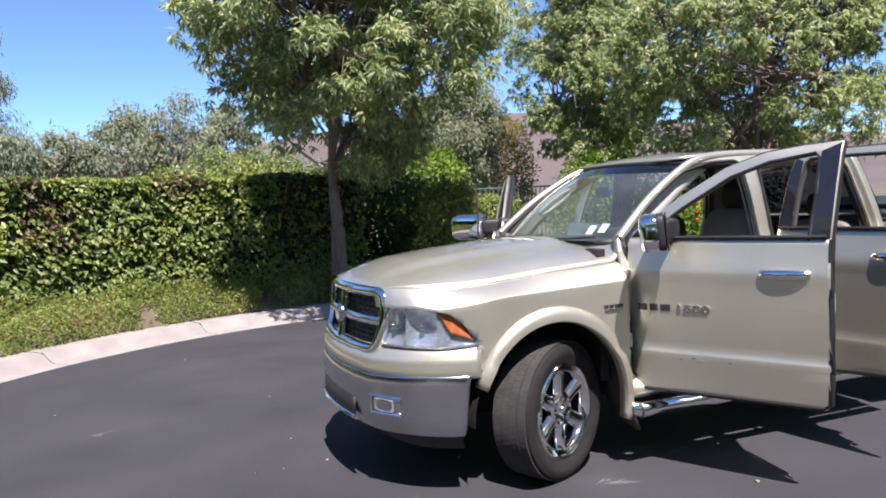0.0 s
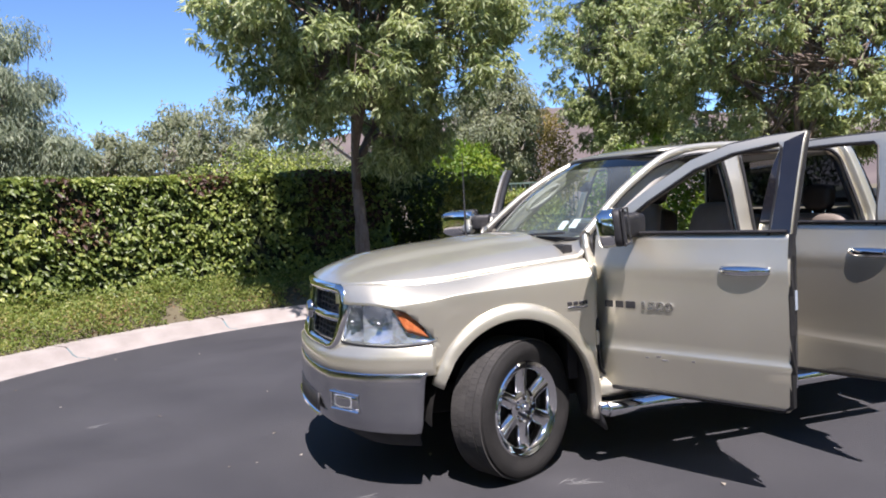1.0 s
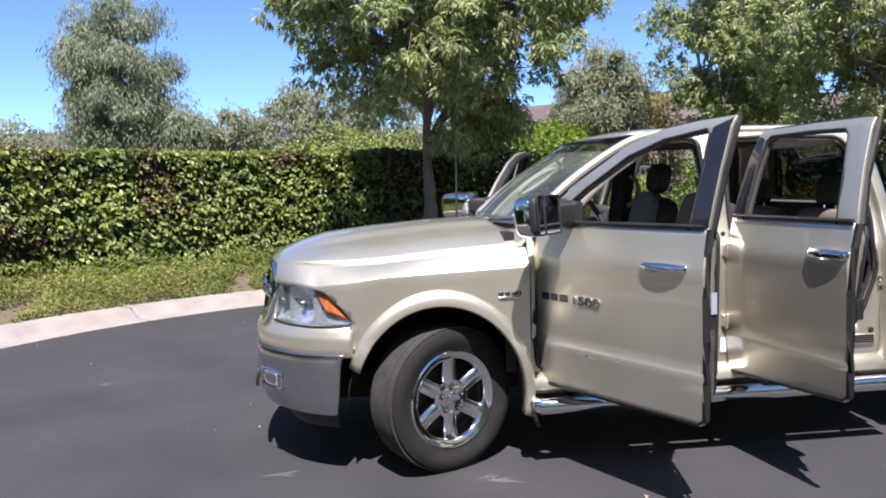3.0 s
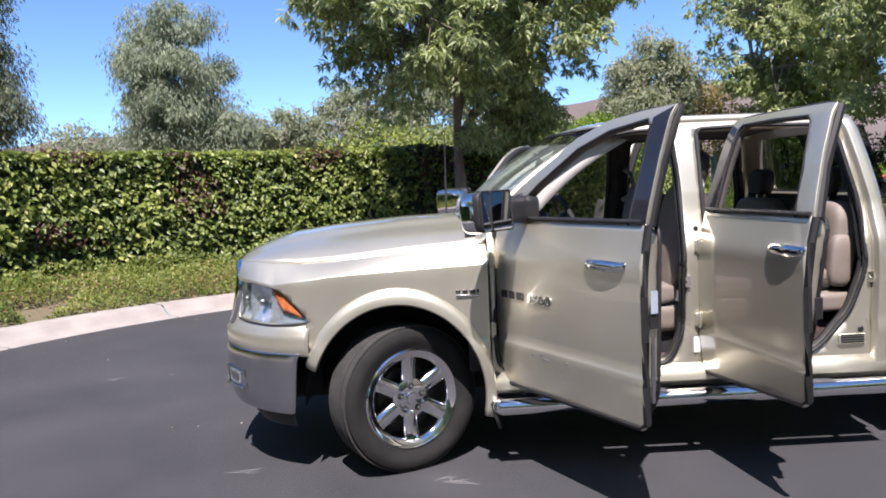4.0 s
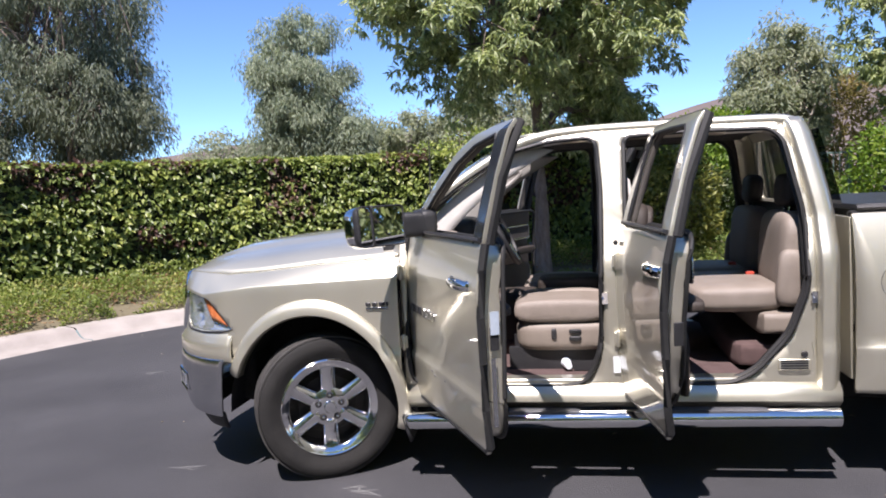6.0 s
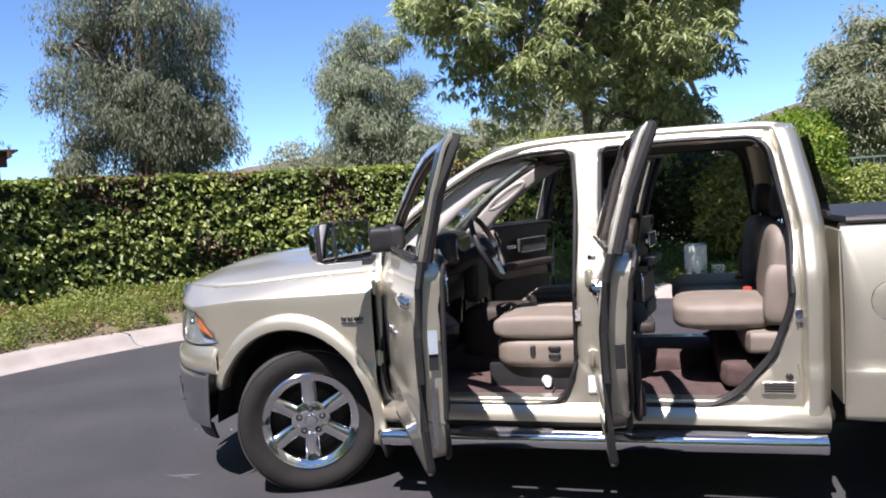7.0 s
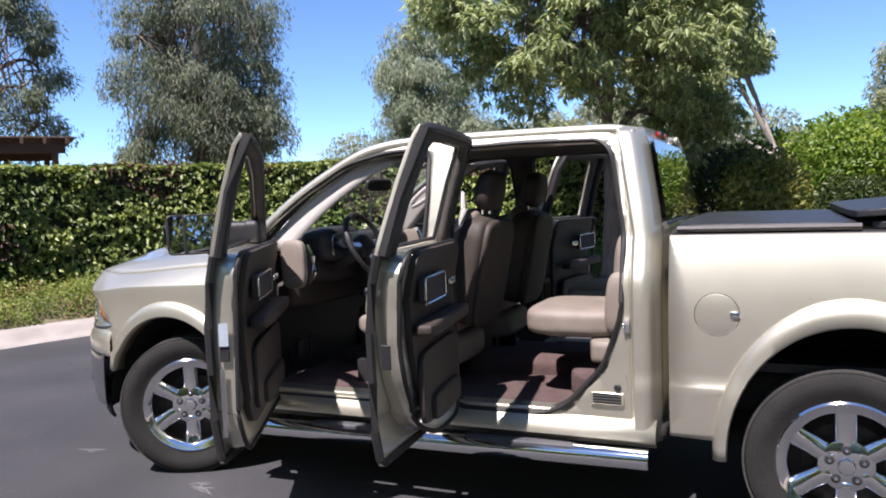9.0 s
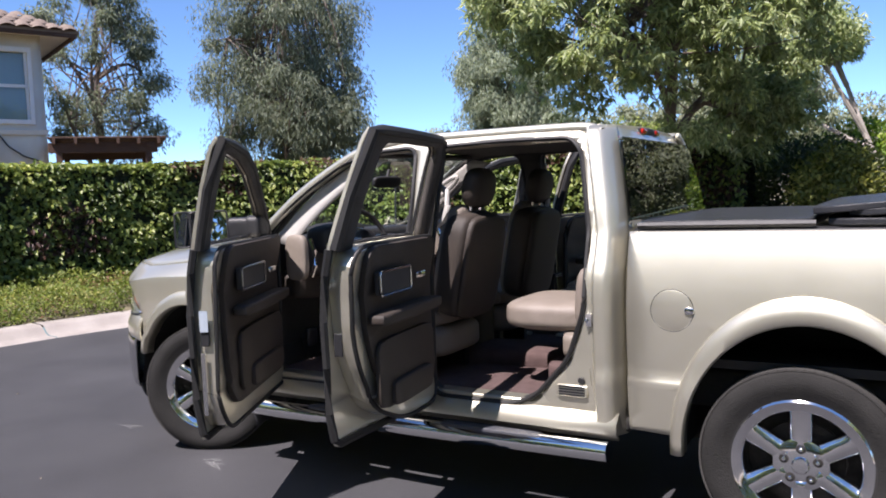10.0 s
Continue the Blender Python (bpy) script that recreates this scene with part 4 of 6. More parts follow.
for sg in (-1, 1):
    cuts = [0.5, 0.56, 0.62, 0.68, 0.76, 0.85, 0.95, 1.05, 1.12, 1.17, 1.2, 1.24, 1.28, 1.34, 1.4] + ZW
    side = part("cab_side", plate(CAB, [F_OPEN, R_OPEN], cuts, [0.5, 0.56, 0.62, 0.68, 0.74, 0.8, 0.86, 0.92, 0.98, 1.04, 1.1, 1.16, 1.22, 1.3, 1.62, 1.7, 2.0, 2.3, 2.62, 2.65], cab_fold(sg)), PAINT, truck, "", 50, thick=0.045, offset=-1 if sg < 0 else 1)
    part("pillar_trim", plate(CAB, [F_OPEN, R_OPEN], cuts, [0.6, 0.8, 1.0, 1.2, 2.62], cab_fold(sg, 0.052)), LINER, truck, "grey pillar trim", 50, thick=0.01)
    for loop in (F_OPEN, R_OPEN):
        f = cab_fold(sg, -0.004)
        seal = [Vector(f(x, z)) for x, z in loop]
        part("door_seal", Shape().tube(seal + seal[:1], 0.013, 6, False), SEAL, side)
        f = cab_fold(sg, 0.05)
        seal = [Vector(f(x, z)) for x, z in loop]
        part("inner_seal", Shape().tube(seal + seal[:1], 0.016, 6, False), SEAL, side)
    rail = [Vector((x, sg * (half(z) - 0.05), z)) for x, z in ((0.505, 1.425), (0.765, 1.645), (1.045, 1.82), (1.24, 1.902), (1.5, 1.934), (2.0, 1.938), (2.40, 1.936), (2.58, 1.928), (2.66, 1.895))]
    part("roof_rail", Shape().tube(smooth_path(rail, 6), 0.029, 12), PAINT, side, "", 60)
    corner = Shape()

    def corner_at(u, v, sg=sg):
        z = 0.44 + 1.50 * v
        x0 = float(np.interp(z, [0.44, 1.42, 1.80, 1.94], [2.665, 2.668, 2.60, 2.565]))
        x1 = float(np.interp(z, [0.44, 1.30, 1.42, 1.55, 1.86, 1.94], [2.80, 2.805, 2.804, 2.787, 2.727, 2.70]))
        y = half(z) - 0.045 * (1 - min(u / 0.14, 1)) - 0.135 * max((u - 0.35) / 0.65, 0) ** 2.4
        return (x0 + (x1 - x0) * min(u * 1.06, 1), sg * y, z)

    corner.grid(corner_at, 26, 50)
    part("rear_corner", corner, PAINT, side, "", 60, thick=0.03, offset=-1 if sg < 0 else 1)
    # sill under the doors, vent, latch and hinges
    sill = Shape().grid(lambda u, v, sg=sg: (0.46 + 2.32 * u, sg * (0.86 + [0.0, 0.05, 0.096, 0.098, 0.05][round(v * 4)]), [0.568, 0.548, 0.505, 0.46, 0.42][round(v * 4)]), 8, 5)
    part("sill", sill, PAINT, side, "", 50, thick=0.015)
    part("scuff_plate", Shape().box((0.60, min(sg * 0.80, sg * 0.905), 0.545), (1.56, max(sg * 0.80, sg * 0.905), 0.574)), PAINT, side, bevel=0.01)
    part("scuff_plate", Shape().box((1.76, min(sg * 0.80, sg * 0.905), 0.545), (2.30, max(sg * 0.80, sg * 0.905), 0.574)), PAINT, side, bevel=0.01)
    f = cab_fold(sg, -0.004)
    vent = Shape()
    vent.box((2.475, -0.008, 0.615), (2.635, 0.008, 0.675))
    vy = Vector(f(2.55, 0.645))
    vent = part("vent", vent, PAINT, side, "", bevel=0.01, place=Matrix.Translation((0, vy.y, 0)))
    for k in range(4):
        part("vent_slot", Shape().box((2.488, -0.005, 0.622 + 0.0135 * k), (2.622, 0.005, 0.6305 + 0.0135 * k)), BLACK, side, place=Matrix.Translation((0, vy.y + sg * 0.006, 0)))
    part("drain_plug", Shape().lathe([(0.0, -0.008), (0.014, -0.008), (0.018, 0.0)], 14, Matrix.Translation(f(2.605, 0.70))), BLACK, side)
    for lx, lz in ((2.655, 1.0), (1.60, 1.02)):
        fx = Vector(f(lx, lz))
        part("latch_striker", Shape().box((lx - 0.014, fx.y - 0.012, lz - 0.03), (lx + 0.014, fx.y + 0.012, lz + 0.03)).tube([(lx - 0.012, fx.y, lz + 0.015), (lx - 0.012, fx.y + sg * 0.03, lz), (lx - 0.012, fx.y, lz - 0.015)], 0.006, 6), CHROME, side)
    for hx, hz in ((0.485, 0.80), (0.485, 1.20), (1.665, 0.80), (1.665, 1.22)):
        fx = Vector(f(hx, hz))
        part("hinge", Shape().box((hx - 0.022, fx.y - 0.02, hz - 0.035), (hx + 0.022, fx.y + 0.015, hz + 0.035)).tube([(hx, fx.y + sg * 0.022, hz - 0.045), (hx, fx.y + sg * 0.022, hz + 0.045)], 0.012, 8), PAINT, side, bevel=0.004)
    fx = Vector(f(1.655, 0.65))
    part("tyre_label", Shape().box((1.635, fx.y - 0.002, 0.61), (1.672, fx.y + 0.002, 0.70)), PAPER, side)
    fx = Vector(f(1.668, 1.315))
    part("plug", Shape().lathe([(0.0, -0.006), (0.012, -0.006), (0.014, 0.0)], 10, Matrix.Translation(fx)), BLACK, side)

# roof, rear wall with window, windscreen
def roof_at(u, v):
    y = -0.665 + 1.33 * v
    w = abs(y) / 0.665
    x0, x1 = 1.04 + 0.14 * w ** 4, 2.68
    x = x0 + (x1 - x0) * u
    drop = 0.06 * max(0, 1 - u / 0.25) ** 2 + 0.035 * max(0, (u - 0.85) / 0.15) ** 2
    return (x, y, 1.985 - 0.032 * w ** 2 - drop * (1 - 0.6 * w ** 3))


part("roof", Shape().grid(roof_at, 24, 25), PAINT, truck, "", 50, thick=0.015)
part("headliner", Shape().grid(lambda u, v: (1.2 + 1.42 * u, -0.64 + 1.28 * v, 1.905 - 0.02 * abs(2 * v - 1) ** 3), 6, 9), LINER, truck, "grey cloth headliner")
back = plate([(-0.78, 0.5), (0.78, 0.5), (0.81, 1.0), (0.76, 1.42), (0.71, 1.62), (0.63, 1.88), (0.58, 1.945), (0, 1.962), (-0.58, 1.945), (-0.63, 1.88), (-0.71, 1.62), (-0.76, 1.42), (-0.81, 1.0)],
             [rounded([(-0.72, 1.47), (0.72, 1.47), (0.605, 1.87), (-0.605, 1.87)], 0.06)], [0.7, 1.0, 1.2, 1.42, 1.5, 1.6, 1.7, 1.8, 1.88, 1.92], [-0.5, -0.25, 0, 0.25, 0.5],
             lambda x, z: (float(np.interp(z, [0.5, 1.42, 1.55, 1.86, 1.96], [2.80, 2.80, 2.785, 2.722, 2.66])) + 0.015 - 0.03 * (x / 0.8) ** 4, x, z))
part("cab_back", back, PAINT, truck, "", 50, thick=0.03)
part("rear_window", Shape().grid(lambda u, v: (float(np.interp(1.465 + 0.40 * v, [1.42, 1.55, 1.86], [2.80, 2.785, 2.722])) + 0.034, (-0.815 + 1.63 * u) * (1 - 0.16 * v), 1.465 + 0.41 * v), 8, 5), DARKGLASS, truck, "dark tinted rear window")
lamp3 = part("brake_lamp", Shape().pillow((2.660, -0.19, 1.908), (2.708, 0.19, 1.95), 6, 6), BLACK, truck, "high brake lamp with red ends")
for y in (-0.13, 0.13):
    part("red_lens", Shape().pillow((2.67, y - 0.045, 1.913), (2.715, y + 0.045, 1.944), 6, 6), RED, lamp3)


def screen_at(u, v, d=0.0):
    w = 2 * u - 1
    base = Vector((0.335 + 0.20 * w * w, 0.795 * w, 1.395 - 0.01 * w * w))
    top = Vector((1.00 + 0.19 * w * w, 0.665 * w, 1.905 - 0.02 * w * w))
    return base.lerp(top, v) + Vector((-0.35, 0, 0.5)).normalized() * (0.045 * math.sin(math.pi * v) + d)


screen = part("windscreen", Shape().grid(screen_at, 20, 10), SCREENGLASS, truck, "clear windscreen with a dark blue top band")
screen.visible_shadow = False
part("shade_band", Shape().grid(lambda u, v: screen_at(u, 0.84 + 0.155 * v, 0.002), 16, 4), DARKGLASS, screen).visible_shadow = False
rim = [screen_at(k / 20, 0.0) for k in range(21)] + [screen_at(1, k / 8) for k in range(1, 9)] + [screen_at(1 - k / 20, 1.0) for k in range(1, 21)] + [screen_at(0, 1 - k / 8) for k in range(1, 8)]
part("screen_seal", Shape().tube(rim + rim[:1], 0.014, 6, False), SEAL, screen)
for k, (u, v, s) in enumerate(((0.10, 0.12, 0.05), (0.155, 0.10, 0.045))):
    part("sticker", Shape().grid(lambda a, b, u=u, v=v: screen_at(u + 0.035 * a, v + 0.09 * b, -0.012), 3, 3), PAPER, screen)
part("cowl", Shape().grid(lambda u, v: (0.30 + 0.20 * (2 * u - 1) ** 2 + (0.06) * v, -0.62 + 1.24 * u, 1.375 - 0.045 * (2 * u - 1) ** 2 + 0.012 * v), 20, 3), BLACK, truck, "black cowl grille", thick=0.02)
for sg in (-1, 1):
    def cowl_corner(u, v, sg=sg):
        y = 0.58 + 0.27 * u
        x0 = 0.352 + 0.10 * (y / 0.86) ** 2
        z0 = hood_z(x0, y) - 0.006
        return (x0 + (0.53 - x0) * v, sg * y, z0 + (1.395 + 0.04 * u - z0) * v ** 1.3)

    part("cowl_corner", Shape().grid(cowl_corner, 8, 8), PAINT, truck, "", 60, thick=0.01)
for y0, y1 in ((-0.10, -0.66), (0.55, 0.02)):
    part("wiper", Shape().tube([(0.33, y0, 1.40), (0.36, (y0 + y1) / 2, 1.415), (0.44, y1, 1.43)], 0.009, 6), BLACK, truck)
part("aerial", Shape().tube([(0.33, 0.90, 1.25), (0.33, 0.90, 1.36), (0.34, 0.92, 2.05)], [0.014, 0.01, 0.003], 6), BLACK, truck)

# -- doors
def door(sg, front):
    """One door, hung on its hinge and swung open; s runs from the hinge to the latch."""
    L = 1.155 if front else 0.935
    hx, hy, angle = (0.55, 0.876, 63) if front else (1.705, 0.93, 82)
    angle += 4 if front and sg > 0 else 0
    hinge = Vector((hx, sg * hy, 0))
    m = Matrix.Translation(hinge) @ pose(0, 0, 0, 0, 0, angle * sg)
    lift = (0.048, 0.057) if front else (0.040, 0.020)
    fold = lambda inset: (lambda s, z: (s, sg * (half(z) + float(np.interp(z, [1.15, 1.42, 1.945], [0.0, *lift])) - inset - 0.93), z))
    lo, lo2 = (0.485, 0.492) if front else (0.495, 0.545)
    skin_out = rounded([(0.0, lo), (L - 0.012, lo2), (L + 0.012, 0.70), (L + (0.012 if front else 0.0), 1.42), (0.0, 1.42)], 0.02)
    d = part("front_door" if front else "rear_door", plate(skin_out, [], ZC[1:], [0.2, 0.4, 0.6, 0.8, 1.0], fold(0.0)), PAINT, truck, "open door with chrome pull and brown and tan lining", 50, thick=0.016, offset=-1 if sg < 0 else 1, place=m)
    # inner shell and lining
    ins = rounded([(0.03, 0.52), (L - 0.10, 0.52), (L - 0.015, 0.66), (L - 0.015, 1.415), (0.03, 1.415)], 0.09) if front else rounded([(0.03, 0.535), (L * 0.48, 0.545), (L - 0.20, 0.67), (L - 0.07, 0.93), (L - 0.02, 1.415), (0.03, 1.415)], 0.12)
    part("inner_shell", plate(ins, [], ZC[1:], [0.3, 0.6, 0.9], fold(0.018)), PAINT, d, "", 50, thick=0.095, offset=-1 if sg < 0 else 1, bevel=0.012)
    rim = [Vector(fold(0.114)(s, z)) for s, z in ins]
    part("weather_strip", Shape().tube(rim + rim[:1], 0.011, 8, False), SEAL, d)
    c = Vector((sum(p[0] for p in ins) / len(ins), 0.95))
    lin = [(c.x + (s - c.x) * 0.84 - 0.015, 0.62 + (z - 0.52) * 0.89) for s, z in ins]
    part("lining", plate(rounded(lin, 0.03, 2), [], [0.7, 0.8, 0.9, 1.0, 1.1, 1.2, 1.3], [0.3, 0.6, 0.9], fold(0.114)), BROWN, d, "dark brown padded lining", 50, thick=0.030, offset=-1 if sg < 0 else 1, bevel=0.012)
    a, b = 0.14 * L, 0.86 * L
    yi = lambda z, e: sg * (half(z) - 0.955 - e)
    part("armrest", Shape().pillow((a, min(yi(1.08, 0.12), yi(1.08, 0.215)), 1.055), (b, max(yi(1.08, 0.12), yi(1.08, 0.215)), 1.115), 6, 8), BROWN, d)
    part("lower_panel", Shape().pillow((a, min(yi(0.8, 0.11), yi(0.8, 0.14)), 0.66), (b * 0.93, max(yi(0.8, 0.11), yi(0.8, 0.14)), 0.98), 8, 8), BROWN, d, "brown lower door panel")
    part("map_pocket", Shape().pillow((a + 0.08, min(yi(0.72, 0.12), yi(0.72, 0.175)), 0.66), (b * 0.80, max(yi(0.72, 0.12), yi(0.72, 0.175)), 0.78), 7, 8), BROWN, d)
    hz = 1.235
    y0, y1 = yi(hz, 0.12), yi(hz, 0.15)
    part("pull_recess", Shape().box((0.46 * L, min(y0, y1), hz - 0.05), (0.80 * L, max(y0, y1), hz + 0.06)), LINER, d, bevel=0.008)
    yy = yi(hz, 0.152)
    loop = rounded([(0.46 * L, hz - 0.05), (0.80 * L, hz - 0.05), (0.80 * L, hz + 0.06), (0.46 * L, hz + 0.06)], 0.02)
    pts = [Vector((s, yy, z)) for s, z in loop]
    part("pull_bezel", Shape().tube(pts + pts[:1], 0.0065, 6, False), SATIN, d, "bright pull surround")
    part("inside_handle", Shape().pillow((0.28 * L, yy - 0.012, hz - 0.012), (0.40 * L, yy + 0.012, hz + 0.022), 4, 6), CHROME, d)
    # window frame
    if front:
        o = [(0.0, 1.405), (0.03, 1.46), (0.30, 1.655), (0.58, 1.822), (0.80, 1.893), (1.00, 1.918), (1.198, 1.930), (1.185, 1.7), (1.165, 1.405)]
        i = [(1.052, 1.405), (1.078, 1.62), (1.085, 1.85), (1.065, 1.872), (0.82, 1.838), (0.61, 1.765), (0.34, 1.60), (0.205, 1.50), (0.195, 1.405)]
    else:
        o = [(0.0, 1.405), (0.02, 1.80), (0.05, 1.905), (0.10, 1.916), (0.45, 1.924), (0.78, 1.926), (0.860, 1.922), (0.902, 1.65), (0.945, 1.405)]
        i = [(0.81, 1.405), (0.785, 1.62), (0.735, 1.845), (0.70, 1.872), (0.45, 1.878), (0.15, 1.872), (0.12, 1.85), (0.105, 1.70), (0.10, 1.405)]
    part("window_frame", plate(o + i, [], ZW, [0.2, 0.4, 0.6, 0.8], fold(0.0)), PAINT, d, "", 50, thick=0.018, offset=-1 if sg < 0 else 1, bevel=0.004)
    pts = [Vector(fold(0.005)(s, z)) for s, z in i]
    part("glass_run", Shape().tube(pts, 0.010, 6), SEAL, d)
    cen = Vector((sum(q[0] for q in i) / len(i), 1.62))
    o2 = [(s + (cen.x - s) * 0.03, z if z < 1.41 else z - 0.012) for s, z in o]
    part("frame_trim", plate(o2 + i, [], ZW, [0.2, 0.4, 0.6, 0.8], fold(0.021)), LINER, d, "grey inner window frame", 50, thick=0.030, offset=-1 if sg < 0 else 1)
    pts = [Vector(fold(0.036)(s + (cen.x - s) * 0.03, z if z < 1.41 else z - 0.016)) for s, z in o]
    part("frame_seal", Shape().tube(pts, 0.025, 8), SEAL, d)
    pts = [Vector(fold(0.014)(s, z)) for s, z in ([(0.0, lo + 0.01), (L - 0.04, lo2 + 0.01), (L - 0.004, lo2 + 0.035)] + [(L + 0.010, z) for z in (0.7, 0.9, 1.1, 1.3, 1.41)])]
    part("edge_seal", Shape().tube(pts, 0.019, 6), SEAL, d)
    post = [(1.062, 1.415), (1.088, 1.66), (1.095, 1.88), (1.192, 1.922), (1.178, 1.7), (1.160, 1.415)] if front else [(0.004, 1.415), (0.025, 1.80), (0.05, 1.88), (0.105, 1.86), (0.10, 1.70), (0.096, 1.415)]
    part("black_post", plate(post, [], ZW, [], fold(-0.003)), GLOSSBLACK, d, "gloss black post cover", 0, thick=0.004)
    part("belt_strip", Shape().tube([Vector(fold(-0.006)(s, 1.425)) for s in np.linspace(0.02 if not front else 0.20, L - 0.01, 8)], 0.011, 6), BLACK, d)
    # outside handle
    h0 = 0.81 if front else 0.675
    zc = 1.21 if front else 1.245
    yo = sg * (half(zc) - 0.93)
    dish = Shape().pillow((h0 + 0.03, yo - 0.006, zc - 0.040), (h0 + 0.20, yo + 0.002, zc + 0.030), 3.0, 10)
    part("handle_dish", dish, PAINT, d)
    grip = Shape().tube([(h0 + 0.25 * k / 12, yo + sg * (0.012 + 0.020 * math.sin(math.pi * k / 12) ** 0.6), zc + 0.012) for k in range(13)], [0.019 + 0.010 * math.sin(math.pi * k / 12) ** 0.5 for k in range(13)], 12)
    for k, (px, py, pz) in enumerate(grip.v):
        grip.v[k] = (px, yo + (py - yo) * 0.8, pz)
    grip.pillow((h0 - 0.008, yo - 0.018, zc - 0.014), (h0 + 0.050, yo + 0.018, zc + 0.038), 4, 6).pillow((h0 + 0.195, yo - 0.020, zc - 0.012), (h0 + 0.262, yo + 0.020, zc + 0.036), 4, 6)
    part("handle", grip, CHROME, d, "chrome pull handle", 60)
    # body side badge, latch, edge label
    part("latch", Shape().box((L - 0.004, sg * (half(1.0) - 0.93 - 0.075) - 0.02, 0.95), (L + 0.004, sg * (half(1.0) - 0.93 - 0.075) + 0.02, 1.05)), BLACK, d, bevel=0.003)
    part("check_strap", Shape().box((0.0, sg * (-0.07) - 0.008, 0.985), (-0.10, sg * (-0.05) + 0.008, 1.01)), BLACK, d)
    if front:
        yb = sg * (half(1.005) - 0.93)
        for k, w in enumerate((0.056, 0.052, 0.064)):
            s0 = 0.072 + [0, 0.074, 0.143][k] + (0 if sg < 0 else 0.245)
            part("badge_shape", Shape().box((s0, min(yb, yb + sg * 0.006), 0.985), (s0 + w, max(yb, yb + sg * 0.006), 1.026)), BADGED, d, bevel=0.003)
        number = lettering("1500", 0.062, 0.004)
        part("badge_number", number, BADGE, d, "bright raised number", 0, place=pose(0.305, yb - 0.004, 0.984, 90, 0, 0) if sg < 0 else pose(0.285, yb + 0.004, 0.984, 90, 0, 180))
        for k, (s0, z0) in enumerate(((0.33, 0.70), (0.40, 0.712), (0.43, 0.695), (0.62, 0.706))):
            part("scuff", Shape().pillow((s0, sg * (half(z0) - 0.93) - 0.0015, z0 - 0.004), (s0 + 0.02 + 0.012 * (k % 3), sg * (half(z0) - 0.93) + 0.0015, z0 + 0.006), 3, 6), SCRAPE, d, "pale scuff in the paint")
        part("edge_label", Shape().box((L + 0.008, sg * (-0.04) - 0.028, 1.02), (L + 0.011, sg * (-0.04) + 0.012, 1.12)), LABEL, d, "pale blue maker's label")
        part("edge_strip", Shape().box((L + 0.008, sg * (-0.02) - 0.01, 0.62), (L + 0.011, sg * (-0.02) + 0.01, 0.92)), SATIN, d)
        # door mirror
        my = sg * 0.285
        arm = Shape().pillow((0.10, min(sg * (-0.07), sg * 0.03), 1.41), (0.31, max(sg * (-0.07), sg * 0.03), 1.545), 5, 8)
        arm.pillow((0.19, min(sg * -0.03, sg * 0.17), 1.402), (0.31, max(sg * -0.03, sg * 0.17), 1.535), 5, 8)
        part("mirror_arm", arm, BLACK, d, "black mirror arm")
        face = pose(0.300, my, 1.472, 0, -4.5, -25 * sg)
        part("mirror_shell", Shape().pillow((-0.075, -0.15, -0.108), (0.055, 0.15, 0.108), 4.0, 12, face), CHROME, d, "chrome door mirror cap")
        part("mirror_housing", Shape().pillow((0.02, -0.148, -0.106), (0.072, 0.148, 0.106), 6, 10, face), BLACK, d)
        e0, e1, e2 = (-0.144 * sg, 0.058 * sg, 0.062 * sg)
        for nm, lo, hi, lab in (("mirror_glass", min(e0, e1), max(e0, e1), "mirror glass"), ("spot_mirror", min(e2, -e0), max(e2, -e0), "narrow outer mirror glass")):
            pane = plate(rounded([(lo, -0.100), (hi, -0.100), (hi, 0.100), (lo, 0.100)], 0.022, 4), [], [], [], lambda a, b: (0.0745, a, b))
            glass = part(nm, pane, MIRROR, d, lab, 0, thick=0.004, offset=0, place=face)
            edge = [Vector((0.077, a, b)) for a, b in rounded([(lo, -0.100), (hi, -0.100), (hi, 0.100), (lo, 0.100)], 0.022, 4)]
            part("mirror_rim", Shape().tube(edge + edge[:1], 0.0055, 6, False), BLACK, glass)
        part("mirror_triangle", plate([(0.02, 1.43), (0.21, 1.43), (0.215, 1.56), (0.16, 1.55), (0.06, 1.475)], [], [], [], fold(-0.004)), BLACK, d, "", thick=0.03)
    return d


for sg in (-1, 1):
    door(sg, True)
    door(sg, False)
for sg in (-1, 1):
    for k, w in enumerate((0.028, 0.028, 0.034, 0.012)):
        x0 = 0.285 + [0, 0.038, 0.076, 0.118][k]
        part("badge_letter", Shape().box((x0, sg * 0.978 - 0.006, 1.015), (x0 + w, sg * 0.978 + 0.006, 1.037)), BADGED, truck, bevel=0.003)
    part("badge_bar", Shape().box((0.285, sg * 0.978 - 0.004, 0.995), (0.415, sg * 0.978 + 0.004, 1.008)), BADGE, truck, bevel=0.002)

# -- bed
def bed_fold(sg):
    def fold(x, z):
        y = half(z)
        if z > 1.0:
            y = half(1.0) - 0.42 * (z - 1.0) ** 2
        if x > 4.55:
            y -= 0.7 * (x - 4.55) ** 2
        return (x, sg * y, z)
    return fold


